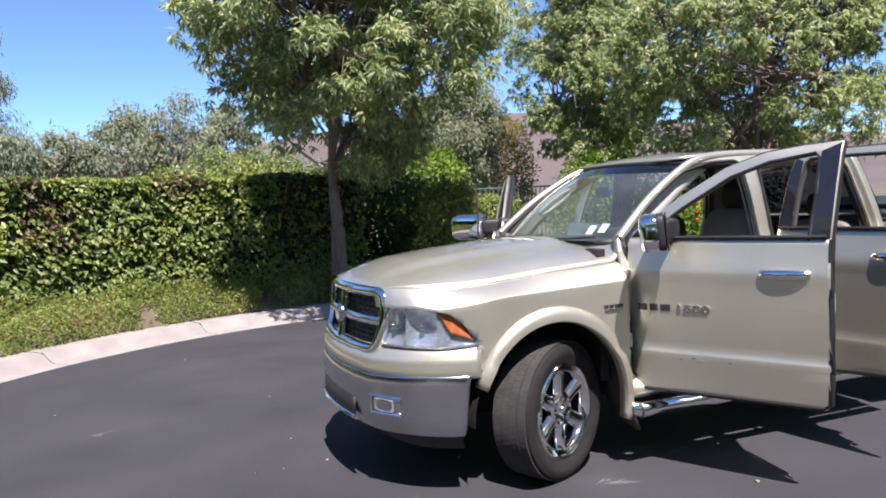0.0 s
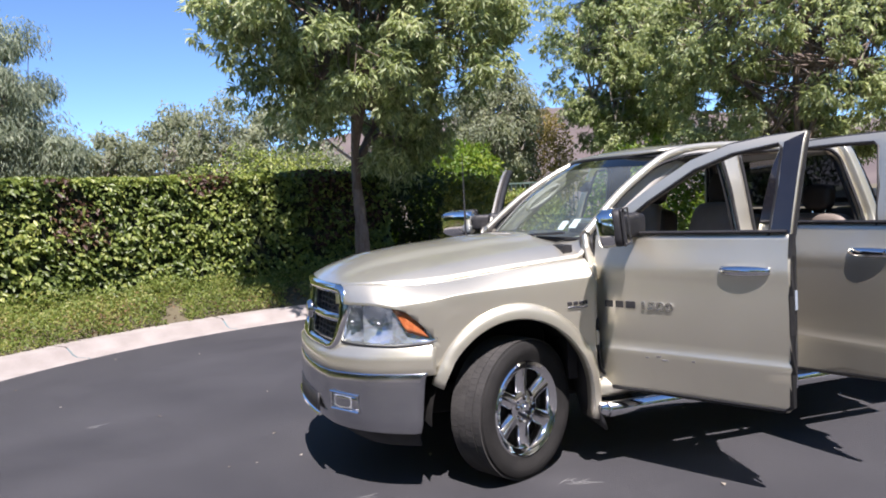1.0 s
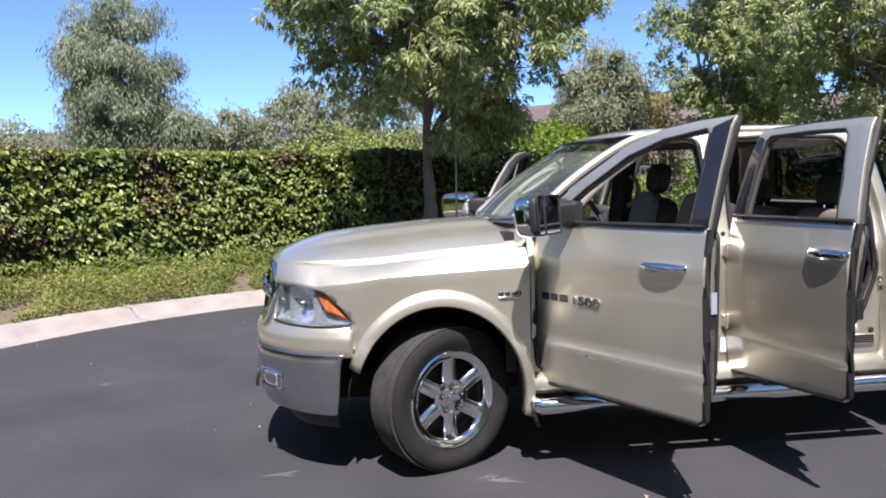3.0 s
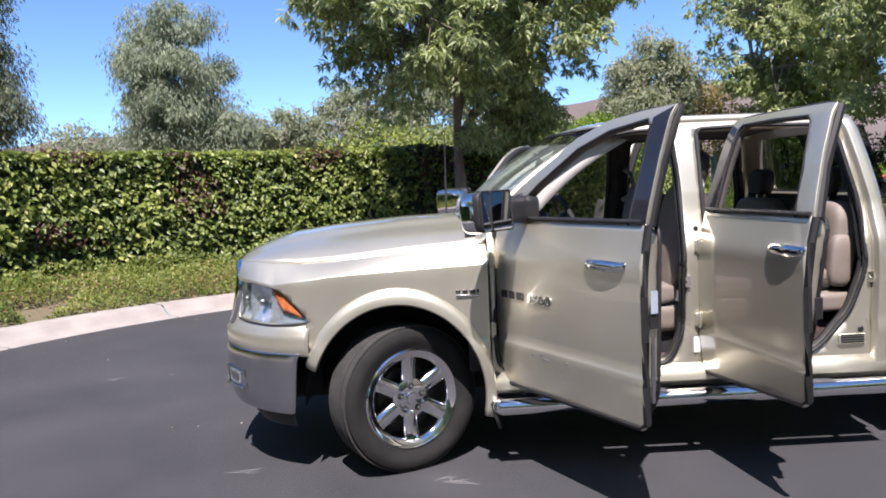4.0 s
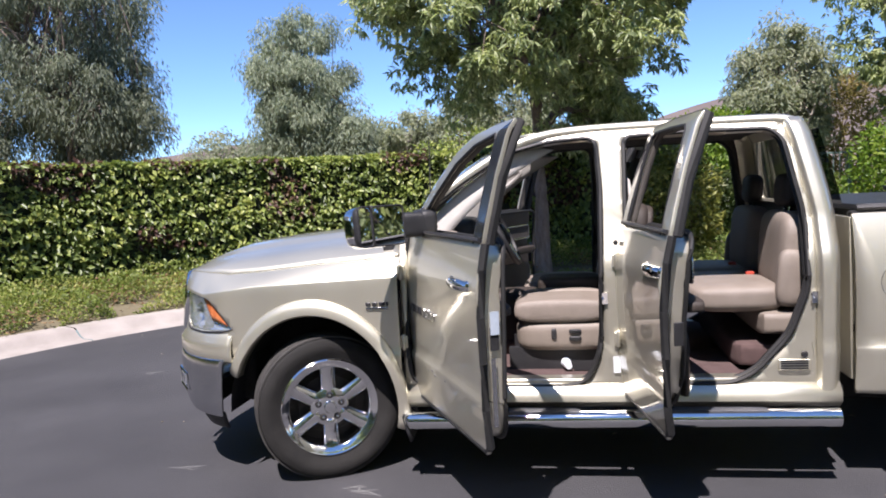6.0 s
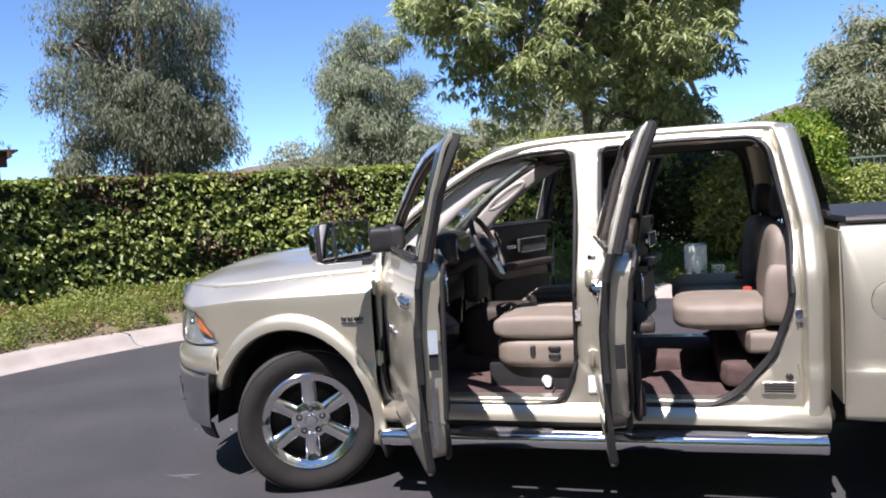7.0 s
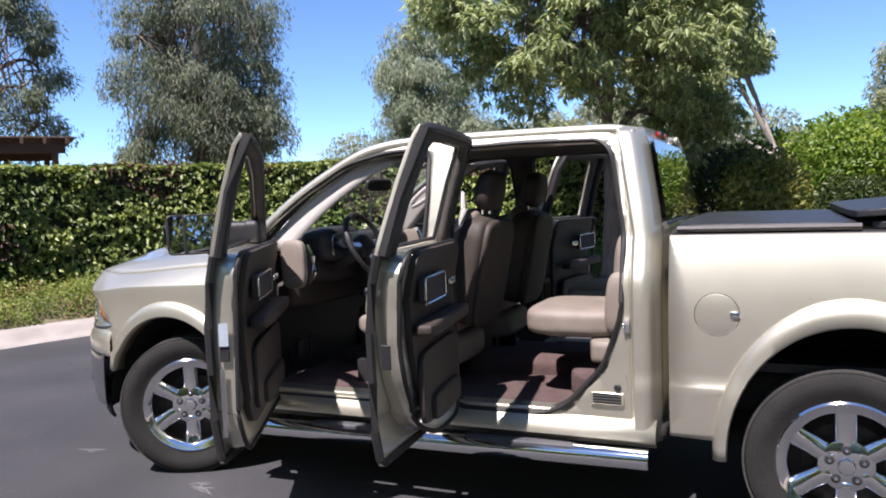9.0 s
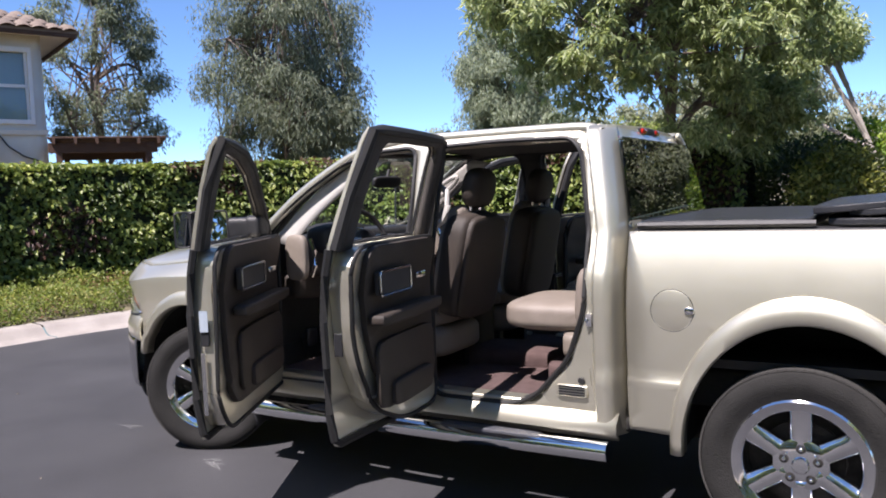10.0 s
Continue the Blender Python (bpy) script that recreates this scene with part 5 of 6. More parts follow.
for sg in (-1, 1):
    out = [(2.845, 0.50), (3.05, 0.49)] + arch(3.60, 0.43, 0.63, 173, 7, 24, 0.54) + [(4.20, 0.50), (4.78, 0.56), (4.80, 1.42), (2.85, 1.42)]
    side = part("bed_side", plate(out, [], [z for z in ZC if z > 0.5] + [1.158, 1.165, 1.172, 1.40], [3.0, 3.2, 3.4, 3.6, 3.8, 4.0, 4.2, 4.4, 4.5, 4.6, 4.7], bed_fold(sg)), PAINT, truck, "", 50, thick=0.03, offset=-1 if sg < 0 else 1)
    f = bed_fold(sg)
    part("bed_rail", Shape().grid(lambda u, v, sg=sg: (2.86 + 1.92 * u, sg * (0.882 - 0.10 * v), 1.418 + 0.014 * math.sin(math.pi * v)), 4, 6), BLACK, side, thick=0.02)
    if sg < 0:
        cap = Shape().lathe([(0.0, -0.0015), (0.088, -0.0015), (0.092, 0.0)], 36)
        fuel = part("fuel_door", cap, PAINT, truck, "round fuel door with a finger notch", 30, place=pose(3.055, f(3.055, 1.07)[1] - 0.001, 1.07))
        part("gap", Shape().tube([(0.095 * math.cos(a), 0.0, 0.095 * math.sin(a)) for a in np.linspace(0, 2 * math.pi, 37)], 0.0014, 5, False), SEAL, fuel)
        part("notch", Shape().pillow((0.055, -0.012, -0.016), (0.098, 0.003, 0.016), 3, 6), CHROME, fuel)
part("bed_front", Shape().box((2.85, -0.86, 0.55), (2.88, 0.86, 1.40)), PAINT, truck, bevel=0.004)
part("bed_floor", Shape().box((2.86, -0.86, 0.80), (4.78, 0.86, 0.84)), BLACK, truck)
part("tailgate", Shape().box((4.76, -0.84, 0.60), (4.80, 0.84, 1.41)), PAINT, truck, bevel=0.01)
cover = part("bed_cover", Shape().pillow((2.87, -0.865, 1.432), (3.63, 0.865, 1.468), 14, 10), VINYL, truck, "black folding vinyl bed cover, its rear panels lifted")
part("cover_edge", Shape().tube([(2.88, -0.868, 1.445), (3.63, -0.868, 1.447)], 0.016, 6), BLACK, cover)
part("cover_panel", Shape().pillow((3.66, -0.865, 1.432), (4.25, 0.865, 1.468), 14, 10), VINYL, cover)
part("folded_panel", Shape().pillow((0, -0.865, 0), (0.70, 0.865, 0.035), 14, 10), VINYL, cover, place=pose(3.60, 0, 1.478, 0, -4.5, 0))
part("folded_panel", Shape().pillow((0, -0.865, 0), (0.58, 0.865, 0.035), 14, 10), VINYL, cover, place=pose(3.74, 0, 1.470, 0, -2.0, 0))

# -- chassis, steps, mud flaps
for nm, c0, c1 in (("chassis", (-0.75, -0.55, 0.36), (4.6, 0.55, 0.55)), ("cross_member", (-0.6, -0.75, 0.42), (-0.5, 0.75, 0.8)), ("floor_pan", (0.48, -0.85, 0.445), (2.82, 0.85, 0.52)), ("engine_block", (-0.78, -0.5, 0.56), (0.35, 0.5, 1.10)), ("bed_pan", (2.9, -0.8, 0.6), (4.7, 0.8, 0.78))):
    part(nm, Shape().box(c0, c1), UNDER, truck, "dark underbody", bevel=0.02)
part("axle", Shape().tube([(0, -0.7, 0.41), (0, 0.7, 0.41)], 0.05, 10).tube([(3.57, -0.75, 0.41), (3.57, 0.75, 0.41)], 0.06, 10), UNDER, truck)
for sg in (-1, 1):
    bar = smooth_path([(0.50, sg * 0.93, 0.365), (0.54, sg * 0.985, 0.365), (0.70, sg * 0.995, 0.368), (2.55, sg * 0.995, 0.386), (2.735, sg * 0.99, 0.388)], 5)
    step = part("step_bar", Shape().tube(bar, 0.048, 18), CHROME, truck, "chrome tubular side step with dark treads", 60)
    for x0, x1 in ((0.95, 1.45), (1.85, 2.42)):
        part("tread", Shape().pillow((x0, sg * 0.995 - 0.033, 0.398 + 0.006 * (x0 - 0.95)), (x1, sg * 0.995 + 0.033, 0.428 + 0.006 * (x0 - 0.95)), 9, 8), STEPPAD, step)
    for x in (0.72, 1.65, 2.55):
        part("bracket", Shape().tube([(x, sg * 0.97, 0.36), (x, sg * 0.80, 0.42), (x, sg * 0.6, 0.45)], 0.02, 6), UNDER, step)
    flap = Shape().grid(lambda u, v, sg=sg: (0.425 + 0.03 * v + 0.09 * (1 - v) ** 2, sg * (0.70 + 0.285 * u - 0.03 * u * v), 0.245 + 0.42 * v + 0.03 * (1 - u) * (1 - v)), 6, 8)
    part("mud_flap", flap, BLACK, truck, "black plastic mud flap", 60, thick=0.018)


# -- wheels
def wheel(x, sg, steer):
    w = part("wheel", Shape().lathe([(0.272, 0.10), (0.282, 0.085), (0.33, 0.130), (0.375, 0.138), (0.401, 0.124), (0.414, 0.092), (0.4185, 0.05), (0.4195, 0.0), (0.4185, -0.05), (0.414, -0.092), (0.401, -0.124), (0.375, -0.138), (0.345, -0.136), (0.318, -0.128), (0.29, -0.114), (0.282, -0.112), (0.272, -0.10)], 64), RUBBER, truck, "road-worn tyre on a chrome six-spoke wheel", 35,
             place=pose(x, sg * 0.815, 0.418, 0, 0, steer + (0 if sg < 0 else 180)))
    tread = Shape()
    for k in range(72):
        for j, y in enumerate((-0.085, -0.028, 0.028, 0.085)):
            a = 2 * math.pi * (k + 0.5 * (j % 2)) / 72
            m = pose(0, y, 0) @ Matrix.Rotation(-a, 4, "Y") @ pose(0.4172 - 0.0022 * (j in (0, 3)), 0, 0)
            b = Shape().box((-0.006, -0.0268, -0.0176), (0.0030, 0.0268, 0.0176))
            tread.add([m @ Vector(p) for p in b.v], b.f)
    part("tread", tread, TREAD, w, "dusty tread blocks", 0)
    part("rim", Shape().lathe([(0.28, -0.098), (0.288, -0.112), (0.278, -0.120), (0.268, -0.114), (0.240, -0.108), (0.232, -0.095), (0.228, -0.04), (0.225, 0.06), (0.25, 0.10)], 56), ALLOY, w, "bright rim", 50)
    part("brake_disc", Shape().lathe([(0.02, 0.0), (0.17, -0.01), (0.172, 0.01), (0.23, 0.03), (0.232, 0.05)], 32), UNDER, w)
    for k in range(6):
        s = Shape()

        def spoke(u, v):
            r = 0.07 + 0.198 * u
            wd = 0.040 + 0.004 * u + 0.034 * max(u - 0.86, 0) / 0.14
            t = [-1.0, -1.0, -0.86, -0.55, 0.0, 0.55, 0.86, 1.0, 1.0][round(v * 8)]
            drop = [0.050, 0.024, 0.012, 0.004, 0.0, 0.004, 0.012, 0.024, 0.050][round(v * 8)]
            return (r, -0.092 - 0.016 * u + 0.010 * math.sin(math.pi * u) + drop, t * wd)

        s.grid(spoke, 9, 9)
        part("spoke", s, ALLOY, w, "", 35, thick=0.012, offset=0, place=Matrix.Rotation(radians(60 * k + 90), 4, "Y"))
    part("hub_plate", Shape().lathe([(0.03, -0.094), (0.100, -0.094), (0.112, -0.088), (0.118, -0.05)], 32), CHROME, w, "", 35)
    part("hub_cap", Shape().lathe([(0.0, -0.118), (0.030, -0.115), (0.036, -0.107), (0.038, -0.09)], 32), CHROME, w, "", 40)
    for k in range(5):
        a = 2 * math.pi * k / 5 + 0.3
        part("wheel_nut", Shape().lathe([(0.0, -0.114), (0.006, -0.113), (0.0095, -0.108), (0.0105, -0.09)], 6, pose(0.070 * math.cos(a), 0, 0.070 * math.sin(a))), CHROME, w, "", 30)
        part("nut_well", Shape().lathe([(0.0, -0.097), (0.0185, -0.097), (0.0205, -0.094)], 14, pose(0.070 * math.cos(a), 0, 0.070 * math.sin(a))), UNDER, w)
    return w


wheel(-0.03, -1, 27)
wheel(-0.03, 1, 27)
wheel(3.57, -1, 0)
wheel(3.57, 1, 0)

# -- cabin
part("cabin_floor", Shape().box((0.52, -0.86, 0.525), (2.72, 0.86, 0.555)).pillow((0.6, -0.18, 0.5), (2.3, 0.18, 0.66), 4, 8), CARPET, truck, "dark brown carpet")
for y in (-0.62, 0.62):
    for x0, x1 in ((0.72, 1.42), (1.85, 2.32)):
        part("floor_mat", Shape().pillow((x0, y - 0.24, 0.552), (x1, y + 0.22, 0.572), 10, 8), CARPET, truck)
part("firewall", Shape().box((0.36, -0.80, 0.53), (0.42, 0.80, 1.36)), BLACK, truck)


def front_seat(y):
    seat = part("front_seat", Shape().pillow((1.08, y - 0.26, 0.845), (1.66, y + 0.26, 0.975), 4.0, 14), TAN, truck, "tan leather front seat with dark head restraint", 60)
    part("bolster", Shape().pillow((1.09, y - 0.285, 0.85), (1.62, y - 0.19, 0.985), 3.5, 10), TAN, seat)
    part("bolster", Shape().pillow((1.09, y + 0.19, 0.85), (1.62, y + 0.285, 0.985), 3.5, 10), TAN, seat)
    part("seat_base", Shape().pillow((1.09, y - 0.278, 0.675), (1.70, y + 0.278, 0.865), 5, 10), TANP, seat, "tan seat side panel")
    for e in (-0.195, 0.195):
        part("seat_rail", Shape().box((1.05, y + e - 0.025, 0.56), (1.60, y + e + 0.025, 0.70)), BLACK, seat)
    m = pose(1.67, y, 0.90, 0, 11, 0)
    part("backrest", Shape().pillow((-0.10, -0.24, 0.0), (0.02, 0.24, 0.66), 4.0, 14, m), TAN, seat, "tan leather backrest", 60)
    # tan seat back in shade, the shade put in as brown
    part("back_shell", Shape().pillow((-0.07, -0.262, 0.02), (0.105, 0.262, 0.63), 5, 12, m), BROWN, seat, "side of the tan backrest, browned for shade", 60)
    part("back_panel", Shape().pillow((0.06, -0.235, 0.02), (0.125, 0.235, 0.62), 5, 10, m), BROWN, seat, "tan backrest shell with pocket, browned for shade")
    part("head_restraint", Shape().pillow((-0.055, -0.145, 0.655), (0.075, 0.145, 0.885), 2.8, 12, m), BROWN, seat, "dark head restraint")
    for e in (-0.06, 0.06):
        part("restraint_post", Shape().tube([m @ Vector((0, e, 0.62)), m @ Vector((0, e, 0.74))], 0.008, 6), CHROME, seat)
    s = -1 if y < 0 else 1
    for x0, x1, z0, z1 in ((1.30, 1.33, 0.755, 0.82), (1.40, 1.47, 0.79, 0.815), (1.40, 1.47, 0.745, 0.775)):
        part("seat_switch", Shape().pillow((x0, y + s * 0.278 - 0.012, z0), (x1, y + s * 0.278 + 0.012, z1), 4, 6), BLACK, seat)


front_seat(-0.44)
front_seat(0.44)
# brown here paints the shadow that lies over the console
part("centre_console", Shape().pillow((0.75, -0.15, 0.58), (1.62, 0.15, 0.96), 7, 10).pillow((1.2, -0.14, 0.92), (1.62, 0.14, 1.04), 6, 10), BROWN, truck, "centre console, darkened to brown for shade", 60)
bench = part("rear_bench", Shape().pillow((2.10, -0.72, 0.87), (2.62, 0.72, 1.02), 5, 18), TAN, truck, "tan leather rear bench", 60)
for y in (-0.44, 0.44):
    part("cushion", Shape().pillow((2.07, y - 0.30, 0.885), (2.60, y + 0.30, 1.045), 4.5, 12), TAN, bench)
    m = pose(2.60, y, 0.98, 0, 5, 0)
    part("backrest", Shape().pillow((-0.08, -0.31, 0.0), (0.10, 0.31, 0.45), 4.5, 12, m), TAN, bench)
    part("side_bolster", Shape().pillow((-0.09, (-0.34 if y < 0 else 0.24), -0.06), (0.05, (-0.25 if y < 0 else 0.34), 0.25), 3.5, 10, m), TAN, bench)
    part("head_restraint", Shape().pillow((-0.05, -0.13, 0.47), (0.06, 0.13, 0.66), 3.5, 10, m), BROWN, bench)
    for e in (-0.06, 0.06):
        part("restraint_post", Shape().tube([m @ Vector((0.01, e, 0.42)), m @ Vector((0.01, e, 0.55))], 0.008, 6), CHROME, bench)
part("bench_skirt", Shape().pillow((2.42, -0.77, 0.76), (2.66, 0.77, 0.90), 8, 10), TANP, bench)
part("under_bin", Shape().pillow((2.30, -0.70, 0.57), (2.62, 0.70, 0.72), 8, 10), CARPET, bench)
for y in (-0.24, 0.3):
    part("belt_buckle", Shape().pillow((2.46, y - 0.018, 1.025), (2.51, y + 0.018, 1.062), 5, 6), BUCKLE, bench, "red belt buckle")
part("rear_wall_trim", Shape().grid(lambda u, v: (2.755 - 0.06 * max(v - 0.5, 0) * 2, -0.74 + 1.48 * u, 0.56 + 0.90 * v), 4, 5), LINER, truck, thick=0.01)

dash = part("dashboard", Shape().pillow((0.53, -0.70, 1.12), (0.80, 0.70, 1.41), 5, 16), BLACK, truck, "black and tan dashboard", 60)
part("lower_dash", Shape().pillow((0.44, -0.72, 0.98), (0.70, 0.72, 1.18), 6, 12), BROWN, dash, "brown lower dashboard")
for s in (-1, 1):
    part("dash_end", Shape().pillow((0.66, s * 0.80 - 0.03, 1.13), (0.82, s * 0.80 + 0.03, 1.41), 4, 10), TANP, dash, "tan dashboard end cap")
    part("vent_trim", Shape().tube([(0.81, s * 0.755, 1.38), (0.84, s * 0.755, 1.31), (0.845, s * 0.755, 1.22), (0.81, s * 0.755, 1.15)], 0.015, 8), CHROME, dash)
part("instrument_hood", Shape().pillow((0.66, -0.66, 1.26), (0.88, -0.22, 1.47), 4, 10), BLACK, dash)
part("instrument_panel", Shape().pillow((0.865, -0.60, 1.29), (0.885, -0.28, 1.43), 6, 8), SATIN, dash)
part("radio_panel", Shape().pillow((0.78, -0.16, 0.98), (0.88, 0.18, 1.36), 6, 10), BLACK, dash)
col = Matrix.Translation((1.03, -0.45, 1.36)) @ pose(0, 0, 0, 0, -25, 0)
circle = [col @ Vector((0, 0.195 * math.cos(a), 0.195 * math.sin(a))) for a in np.linspace(0, 2 * math.pi, 33)]
wheel_s = part("steering_wheel", Shape().tube(circle, 0.017, 8, False), BLACK, truck, "dark leather steering wheel with tan side")
part("wheel_hub", Shape().pillow((-0.05, -0.085, -0.075), (0.02, 0.085, 0.07), 3.5, 10, col), BLACK, wheel_s)
part("wheel_spokes", Shape().tube([col @ Vector((0, -0.19, 0.0)), col @ Vector((-0.02, 0, -0.01)), col @ Vector((0, 0.19, 0.0))], 0.02, 6, squash=1.4).tube([col @ Vector((-0.01, 0, 0)), col @ Vector((0, 0, -0.19))], 0.02, 6), SATIN, wheel_s)
part("steering_column", Shape().tube([col @ Vector((-0.02, 0, 0)), (0.66, -0.45, 1.17)], 0.05, 10), BLACK, wheel_s)
for y, wd in ((-0.52, 0.05), (-0.38, 0.07)):
    part("pedal", Shape().pillow((0.56, y - wd, 0.66), (0.60, y + wd, 0.78), 5, 6), BLACK, truck)
vm = pose(0.92, -0.06, 1.72, 0, 12, -12)
rear_view = part("rear_view_mirror", Shape().pillow((-0.02, -0.125, -0.04), (0.02, 0.125, 0.04), 4, 10, vm).tube([vm @ Vector((0, 0, 0.03)), (0.90, 0, 1.80)], 0.012, 6), BLACK, truck)
for sg in (-1, 1):
    visor = part("sun_visor", Shape().pillow((1.10, sg * 0.38 - 0.20, 1.862), (1.26, sg * 0.38 + 0.20, 1.885), 6, 8), LINER, truck)
    f = cab_fold(sg, 0.10)
    grab = [Vector(f(0.93 + 0.135 * math.cos(a) - 0.012 * math.sin(a), 1.655 + 0.088 * math.cos(a) + 0.026 * math.sin(a))) + Vector((0, -sg * 0.03 * abs(math.sin(a / 2)), 0)) for a in np.linspace(0, 2 * math.pi, 25)]
    part("grab_handle", Shape().tube(grab, 0.018, 8, False), GREYP, truck, "light grey grab handle")
    grab = [Vector(f(1.69 + e, z)) for e, z in ((0, 1.44), (0.06, 1.48), (0.08, 1.56), (0.06, 1.64), (0, 1.68))]
    part("grab_handle", Shape().tube(grab, 0.018, 8), GREYP, truck, "light grey grab handle")
    f = cab_fold(sg, 0.07)
    belt = Shape().grid(lambda u, v, f=f: Vector(f(1.655 - 0.02 + 0.045 * v, 1.70 - 1.05 * u)) , 12, 2)
    part("seat_belt", belt, LINER, truck, "", thick=0.003)
    def pillar_at(u, v, sg=sg):
        p = screen_at(0.0 if sg < 0 else 1.0, u, -0.02)
        return p.lerp(Vector((p.x + 0.075, sg * (half(p.z) - 0.105), p.z - 0.015)), v) if v < 0.6 else p.lerp(Vector((p.x + 0.15, sg * (half(p.z) - 0.10), p.z - 0.03)), v)

    part("a_pillar_trim", Shape().grid(pillar_at, 12, 4), GREYP, truck, "light grey windscreen pillar trim", thick=0.012)

# on the cabin floor
solo("paper_cup", Shape().lathe([(0.0, -0.04), (0.018, -0.04), (0.020, -0.036), (0.027, 0.035), (0.030, 0.037), (0.030, 0.043), (0.0, 0.042)], 20, pose(1.385, -0.70, 0.607, 4, 0, 12)), PAPER, "white paper cup with a lid lying on the truck's carpet", "cup")


# ---- house and garden roof beyond the hedge ----
HX = Vector((-12.9, 6.4, 0))
HWAY = Vector((-0.36, -0.93, 0)).normalized()
HOUT = Vector((0.93, -0.36, 0)).normalized()
house = thing("house", "pale stucco two-storey house with a brown tiled roof", "house", HX)
HM = Matrix(((HWAY.x, HOUT.x, 0, 0), (HWAY.y, HOUT.y, 0, 0), (0, 0, 1, 0), (0, 0, 0, 1)))


def hplace(m=None):
    return HM @ (m or Matrix())


# wall: local x along the wall from its far corner, y out of it
WIN = [(0.30, 3.62), (1.22, 3.62), (1.22, 5.12), (0.30, 5.12)]
wall = plate([(0, 0), (9, 0), (9, 5.55), (0, 5.55)], [WIN, [(x + 3.4, z) for x, z in WIN]], [], [], lambda x, z: (x, 0, z))
part("wall", wall, STUCCO, house, thick=0.25, offset=0, place=hplace())
part("side_wall", Shape().box((-0.0, -7.0, 0), (0.2, -0.13, 5.55)), STUCCO, house, place=hplace())
part("back_wall", Shape().box((0.2, -7.0, 0), (9, -6.8, 5.55)), STUCCO, house, place=hplace())
part("string_course", Shape().box((-0.02, 0.13, 3.28), (9, 0.17, 3.40)), STUCCO, house, bevel=0.01, place=hplace())
part("fascia", Shape().box((-0.65, 0.62, 5.42), (9, 0.68, 5.62)).box((-0.65, -7.5, 5.42), (-0.59, 0.62, 5.62)), TIMBER, house, place=hplace())
part("soffit", Shape().box((-0.6, 0.1, 5.50), (9, 0.62, 5.54)).box((-0.6, -7.5, 5.50), (0, 0.1, 5.54)), STUCCO, house, place=hplace())
for dx in (0, 3.4):
    w = part("window", Shape().box((0.22 + dx, 0.125, 5.12), (1.30 + dx, 0.17, 5.22)).box((0.22 + dx, 0.125, 3.52), (1.30 + dx, 0.18, 3.62)).box((0.22 + dx, 0.125, 3.62), (0.30 + dx, 0.17, 5.12)).box((1.22 + dx, 0.125, 3.62), (1.30 + dx, 0.17, 5.12)), TRIM, house, "white-framed sash window", bevel=0.005, place=hplace())
    part("sash_bar", Shape().box((0.30 + dx, 0.0, 4.34), (1.22 + dx, 0.05, 4.41)).box((0.30 + dx, 0.0, 3.62), (0.35 + dx, 0.05, 5.12)).box((1.17 + dx, 0.0, 3.62), (1.22 + dx, 0.05, 5.12)), TRIM, w)
    part("pane", Shape().grid(lambda u, v, dx=dx: (0.30 + dx + 0.92 * u, 0.015, 3.62 + 1.5 * v), 2, 2), GLASS, w)
    part("blind", Shape().box((0.26 + dx, -0.125, 3.56), (1.26 + dx, -0.10, 5.18)), LABEL, w, "pale closed blind")
roof = part("roof", Shape().add([(-0.7, 0.7, 5.56), (9, 0.7, 5.56), (9, -3.4, 7.3), (3.2, -3.4, 7.3), (-0.7, -7.5, 5.56)], [(0, 1, 2, 3), (0, 3, 4)]), TILE, house, "brown clay tile roof", 0, thick=0.06, place=hplace())
tile = Shape().grid(lambda u, v: (0.30 * v - 0.15, 0.36 * (u - 0.5), 0.05 * math.sin(math.pi * v) + 0.015 * (1 - u)), 2, 6).mesh("tile", 60)
slope = Vector((0, -4.1, 1.74)).normalized()
for r in range(9):
    for c in range(16):
        p = Vector((-0.5 + 0.31 * c + 0.44 * r * 0.33 * 1.2, 0.62, 5.62)) + slope * 0.33 * r
        if p.x > -0.6 + 0.33 * r * 0.93:
            ti = part("tile", tile, TILE, roof, place=Matrix.Translation(p) @ pose(0, 0, 0, -23, 0, 0))
part("hose_line", Shape().tube([Vector(q) for q in ((0.95, 0.16, 3.25), (0.8, 0.17, 3.02), (0.5, 0.17, 2.8), (0.2, 0.16, 2.7))], 0.018, 6), BLACK, house, place=hplace())

patio = thing("patio_cover", "brown timber patio cover beside the house", "patio cover", (-12.7, 6.9, 0))
PM = Matrix.Rotation(math.atan2(2.0, 1.5), 4, "Z")
part("deck", Shape().box((-0.4, -1.6, 3.10), (2.0, 1.6, 3.14)), TIMBER, patio, bevel=0.01, place=PM)
part("beam", Shape().box((-0.4, -1.5, 2.80), (1.8, -1.38, 3.02)), TIMBER, patio, bevel=0.01, place=PM)
part("beam", Shape().box((-0.4, 1.38, 2.80), (1.8, 1.5, 3.02)), TIMBER, patio, bevel=0.01, place=PM)
for k in range(6):
    part("rafter", Shape().box((-0.3 + 0.42 * k, -1.75, 2.98), (-0.24 + 0.42 * k, 1.75, 3.10)), TIMBER, patio, place=PM)
for x, y in ((-0.2, -1.44), (1.6, -1.44), (-0.2, 1.44), (1.6, 1.44)):
    part("post", Shape().box((x - 0.06, y - 0.06, 0.1), (x + 0.06, y + 0.06, 2.82)), TIMBER, patio, place=PM)

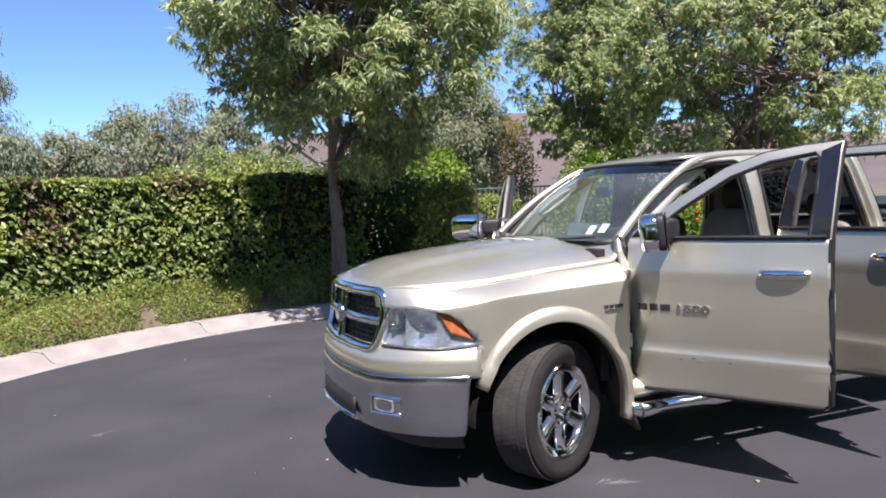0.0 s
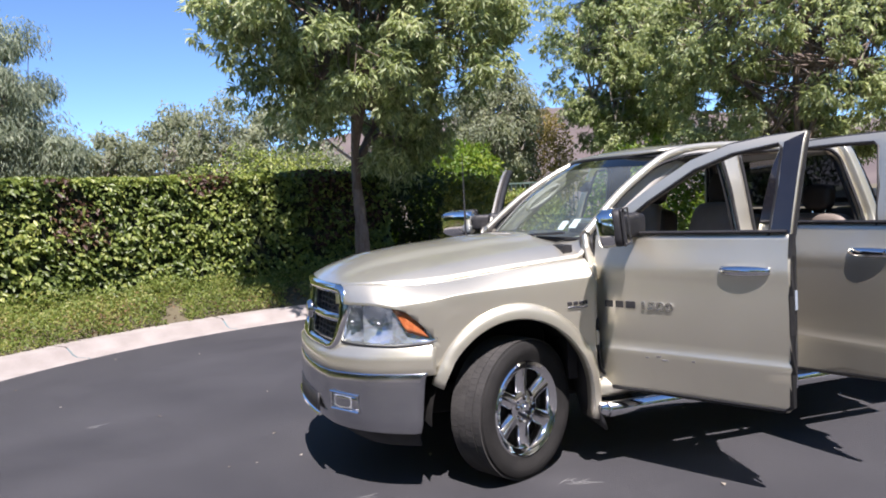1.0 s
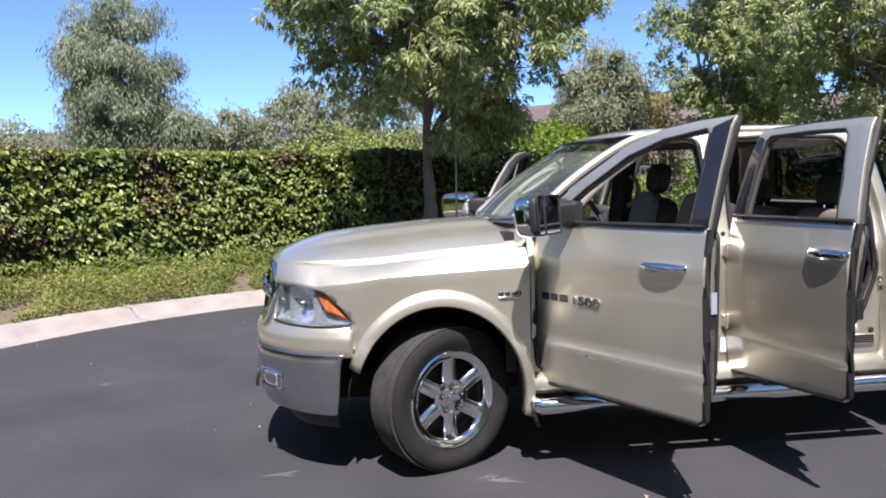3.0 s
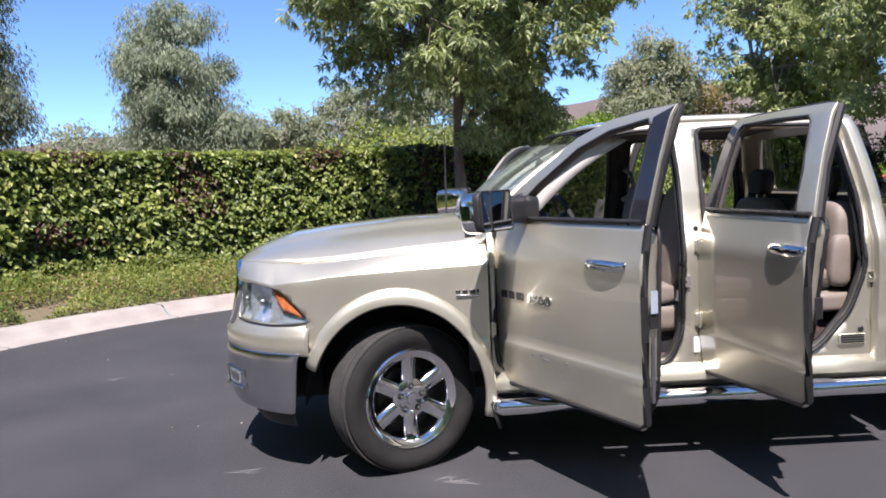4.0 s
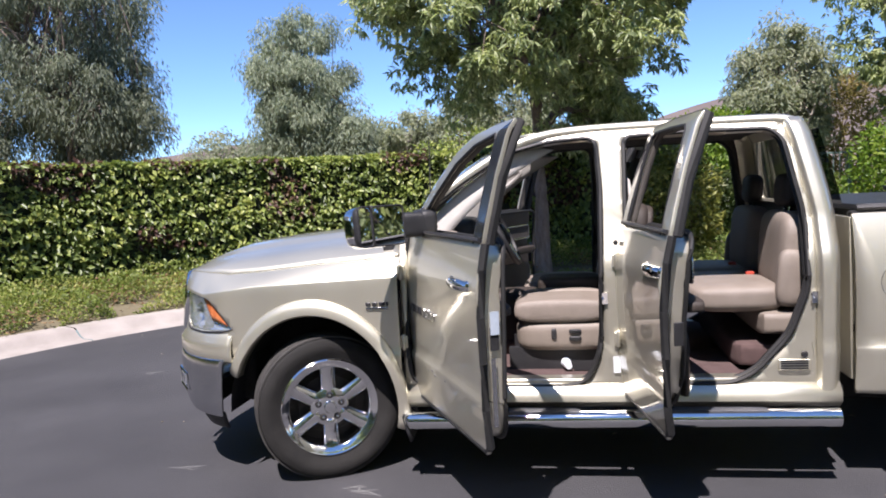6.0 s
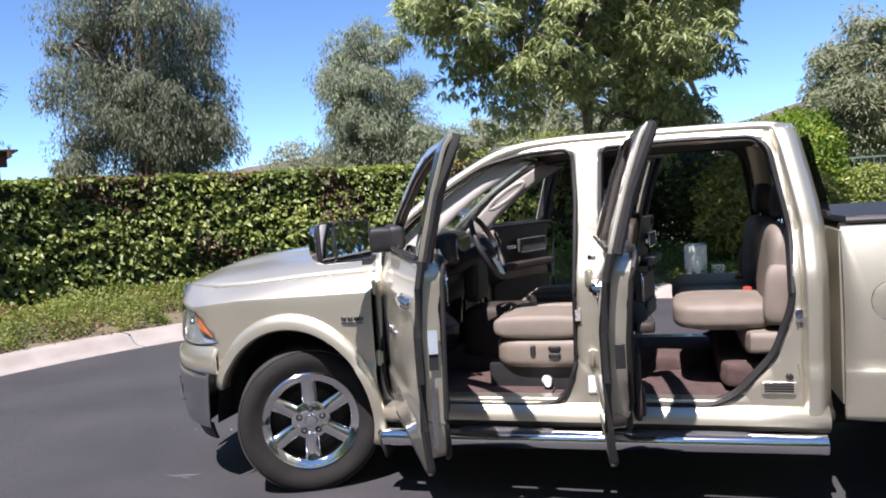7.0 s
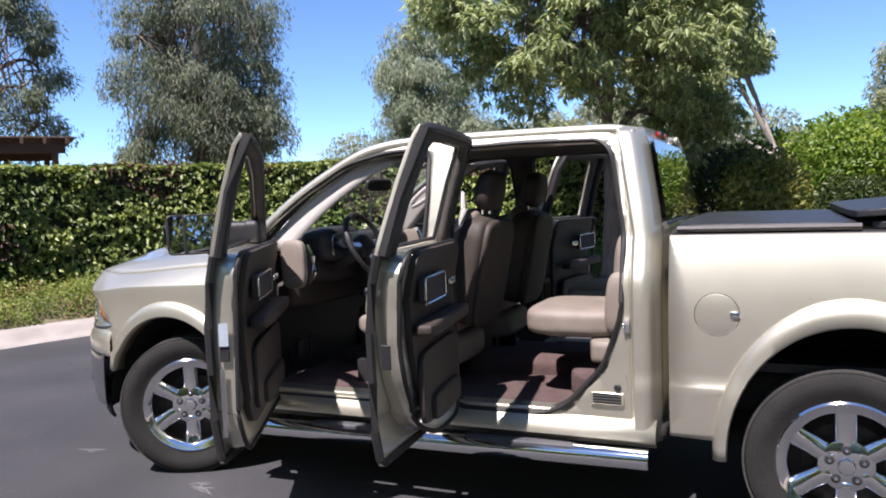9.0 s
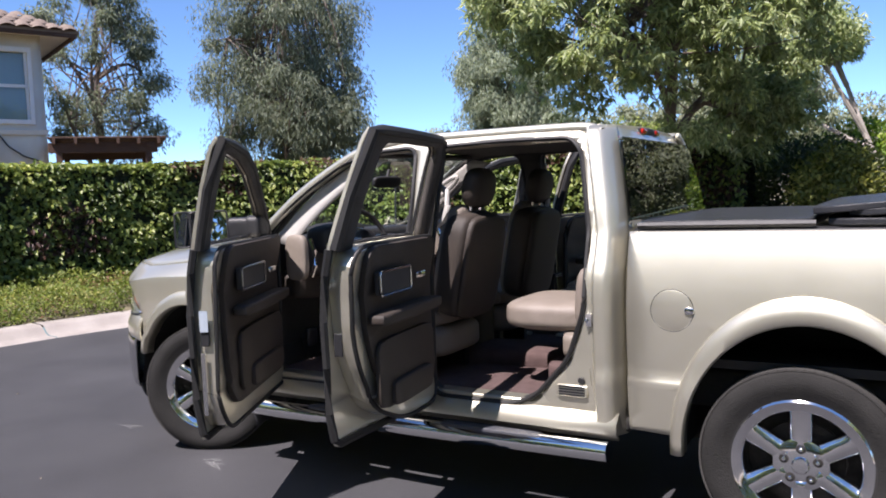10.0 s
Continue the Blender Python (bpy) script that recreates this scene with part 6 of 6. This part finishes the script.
# ---- green metal fence far beyond the truck bed ----
fence = thing("fence", "green painted metal picket fence", "fence", (5.3, 14.0, 0))
part("rail", Shape().box((0, -0.02, 1.98), (9.5, 0.02, 2.02)), FENCE, fence)
part("rail", Shape().box((0, -0.02, 1.0), (9.5, 0.02, 1.05)), FENCE, fence)
for k in range(5):
    part("post", Shape().box((2.35 * k - 0.04, -0.04, 0.1), (2.35 * k + 0.04, 0.04, 2.06)), FENCE, fence)
picket = Shape().box((-0.01, -0.01, 0.3), (0.01, 0.01, 1.99)).mesh("picket", 0)
for k in range(72):
    part("picket", picket, FENCE, fence, place=pose(0.13 * k + 0.06, 0, 0))

# utility pedestal and box beside the kerb
ped = solo("utility_pedestal", Shape().lathe([(0.19, 0.0), (0.19, 0.02)], 24), FENCE, "round pale green weathered utility pedestal behind the kerb", "utility pedestal")
ped.matrix_basis = pose(2.44, 7.72, 0.14, -90, 0, 0)
part("shaft", Shape().lathe([(0.0, -0.58), (0.13, -0.575), (0.165, -0.56), (0.17, -0.54), (0.165, 0.06)], 24), PALEGREEN, ped)
solo("utility_box", Shape().box((2.67, 7.66, 0.12), (2.86, 7.82, 0.38)), STUCCO, "small peach-coloured utility box behind the kerb", "utility box", bevel=0.012)

# bits blown onto the road, and pale scrapes in it
n = 70
x, y = RNG.uniform(-4.5, 6.0, n), RNG.uniform(-3.2, 5.5, n)
bits = leaf_mesh("fallen_leaves", np.stack([x, y, 0.004 + 0 * x], 1), unit(n) * (1, 1, 0.1), unit(n) * 0.25 + (0, 0, 1), RNG.uniform(0.02, 0.06, n), RNG.uniform(0.012, 0.03, n), L_PALE)
solo("fallen_leaves", bits, L_PALE, "pale dry leaf bits scattered on the asphalt", "fallen leaves", kind="stuff", smooth=0)
for k, (x, y) in enumerate(((0.21, -1.08), (0.28, -1.12), (-0.95, -0.79), (-2.66, 1.69))):
    s = Shape()
    for j in range(5):
        a = 0.5 + 0.55 * j + k
        p = Vector((x + 0.04 * math.cos(3 * a), y + 0.03 * math.sin(2 * a), 0.0012))
        q = Vector((math.cos(a), 0.35 * math.sin(a), 0)) * (0.05 + 0.02 * ((j * 3) % 4))
        s.tube([p - q, p + q * 0.2, p + q], [0.001, 0.004, 0.001], 5, squash=0.35)
    solo("chalky_scrape", s, SCRAPE, "thin chalky scrapes in the asphalt", "scrape", kind="structure")
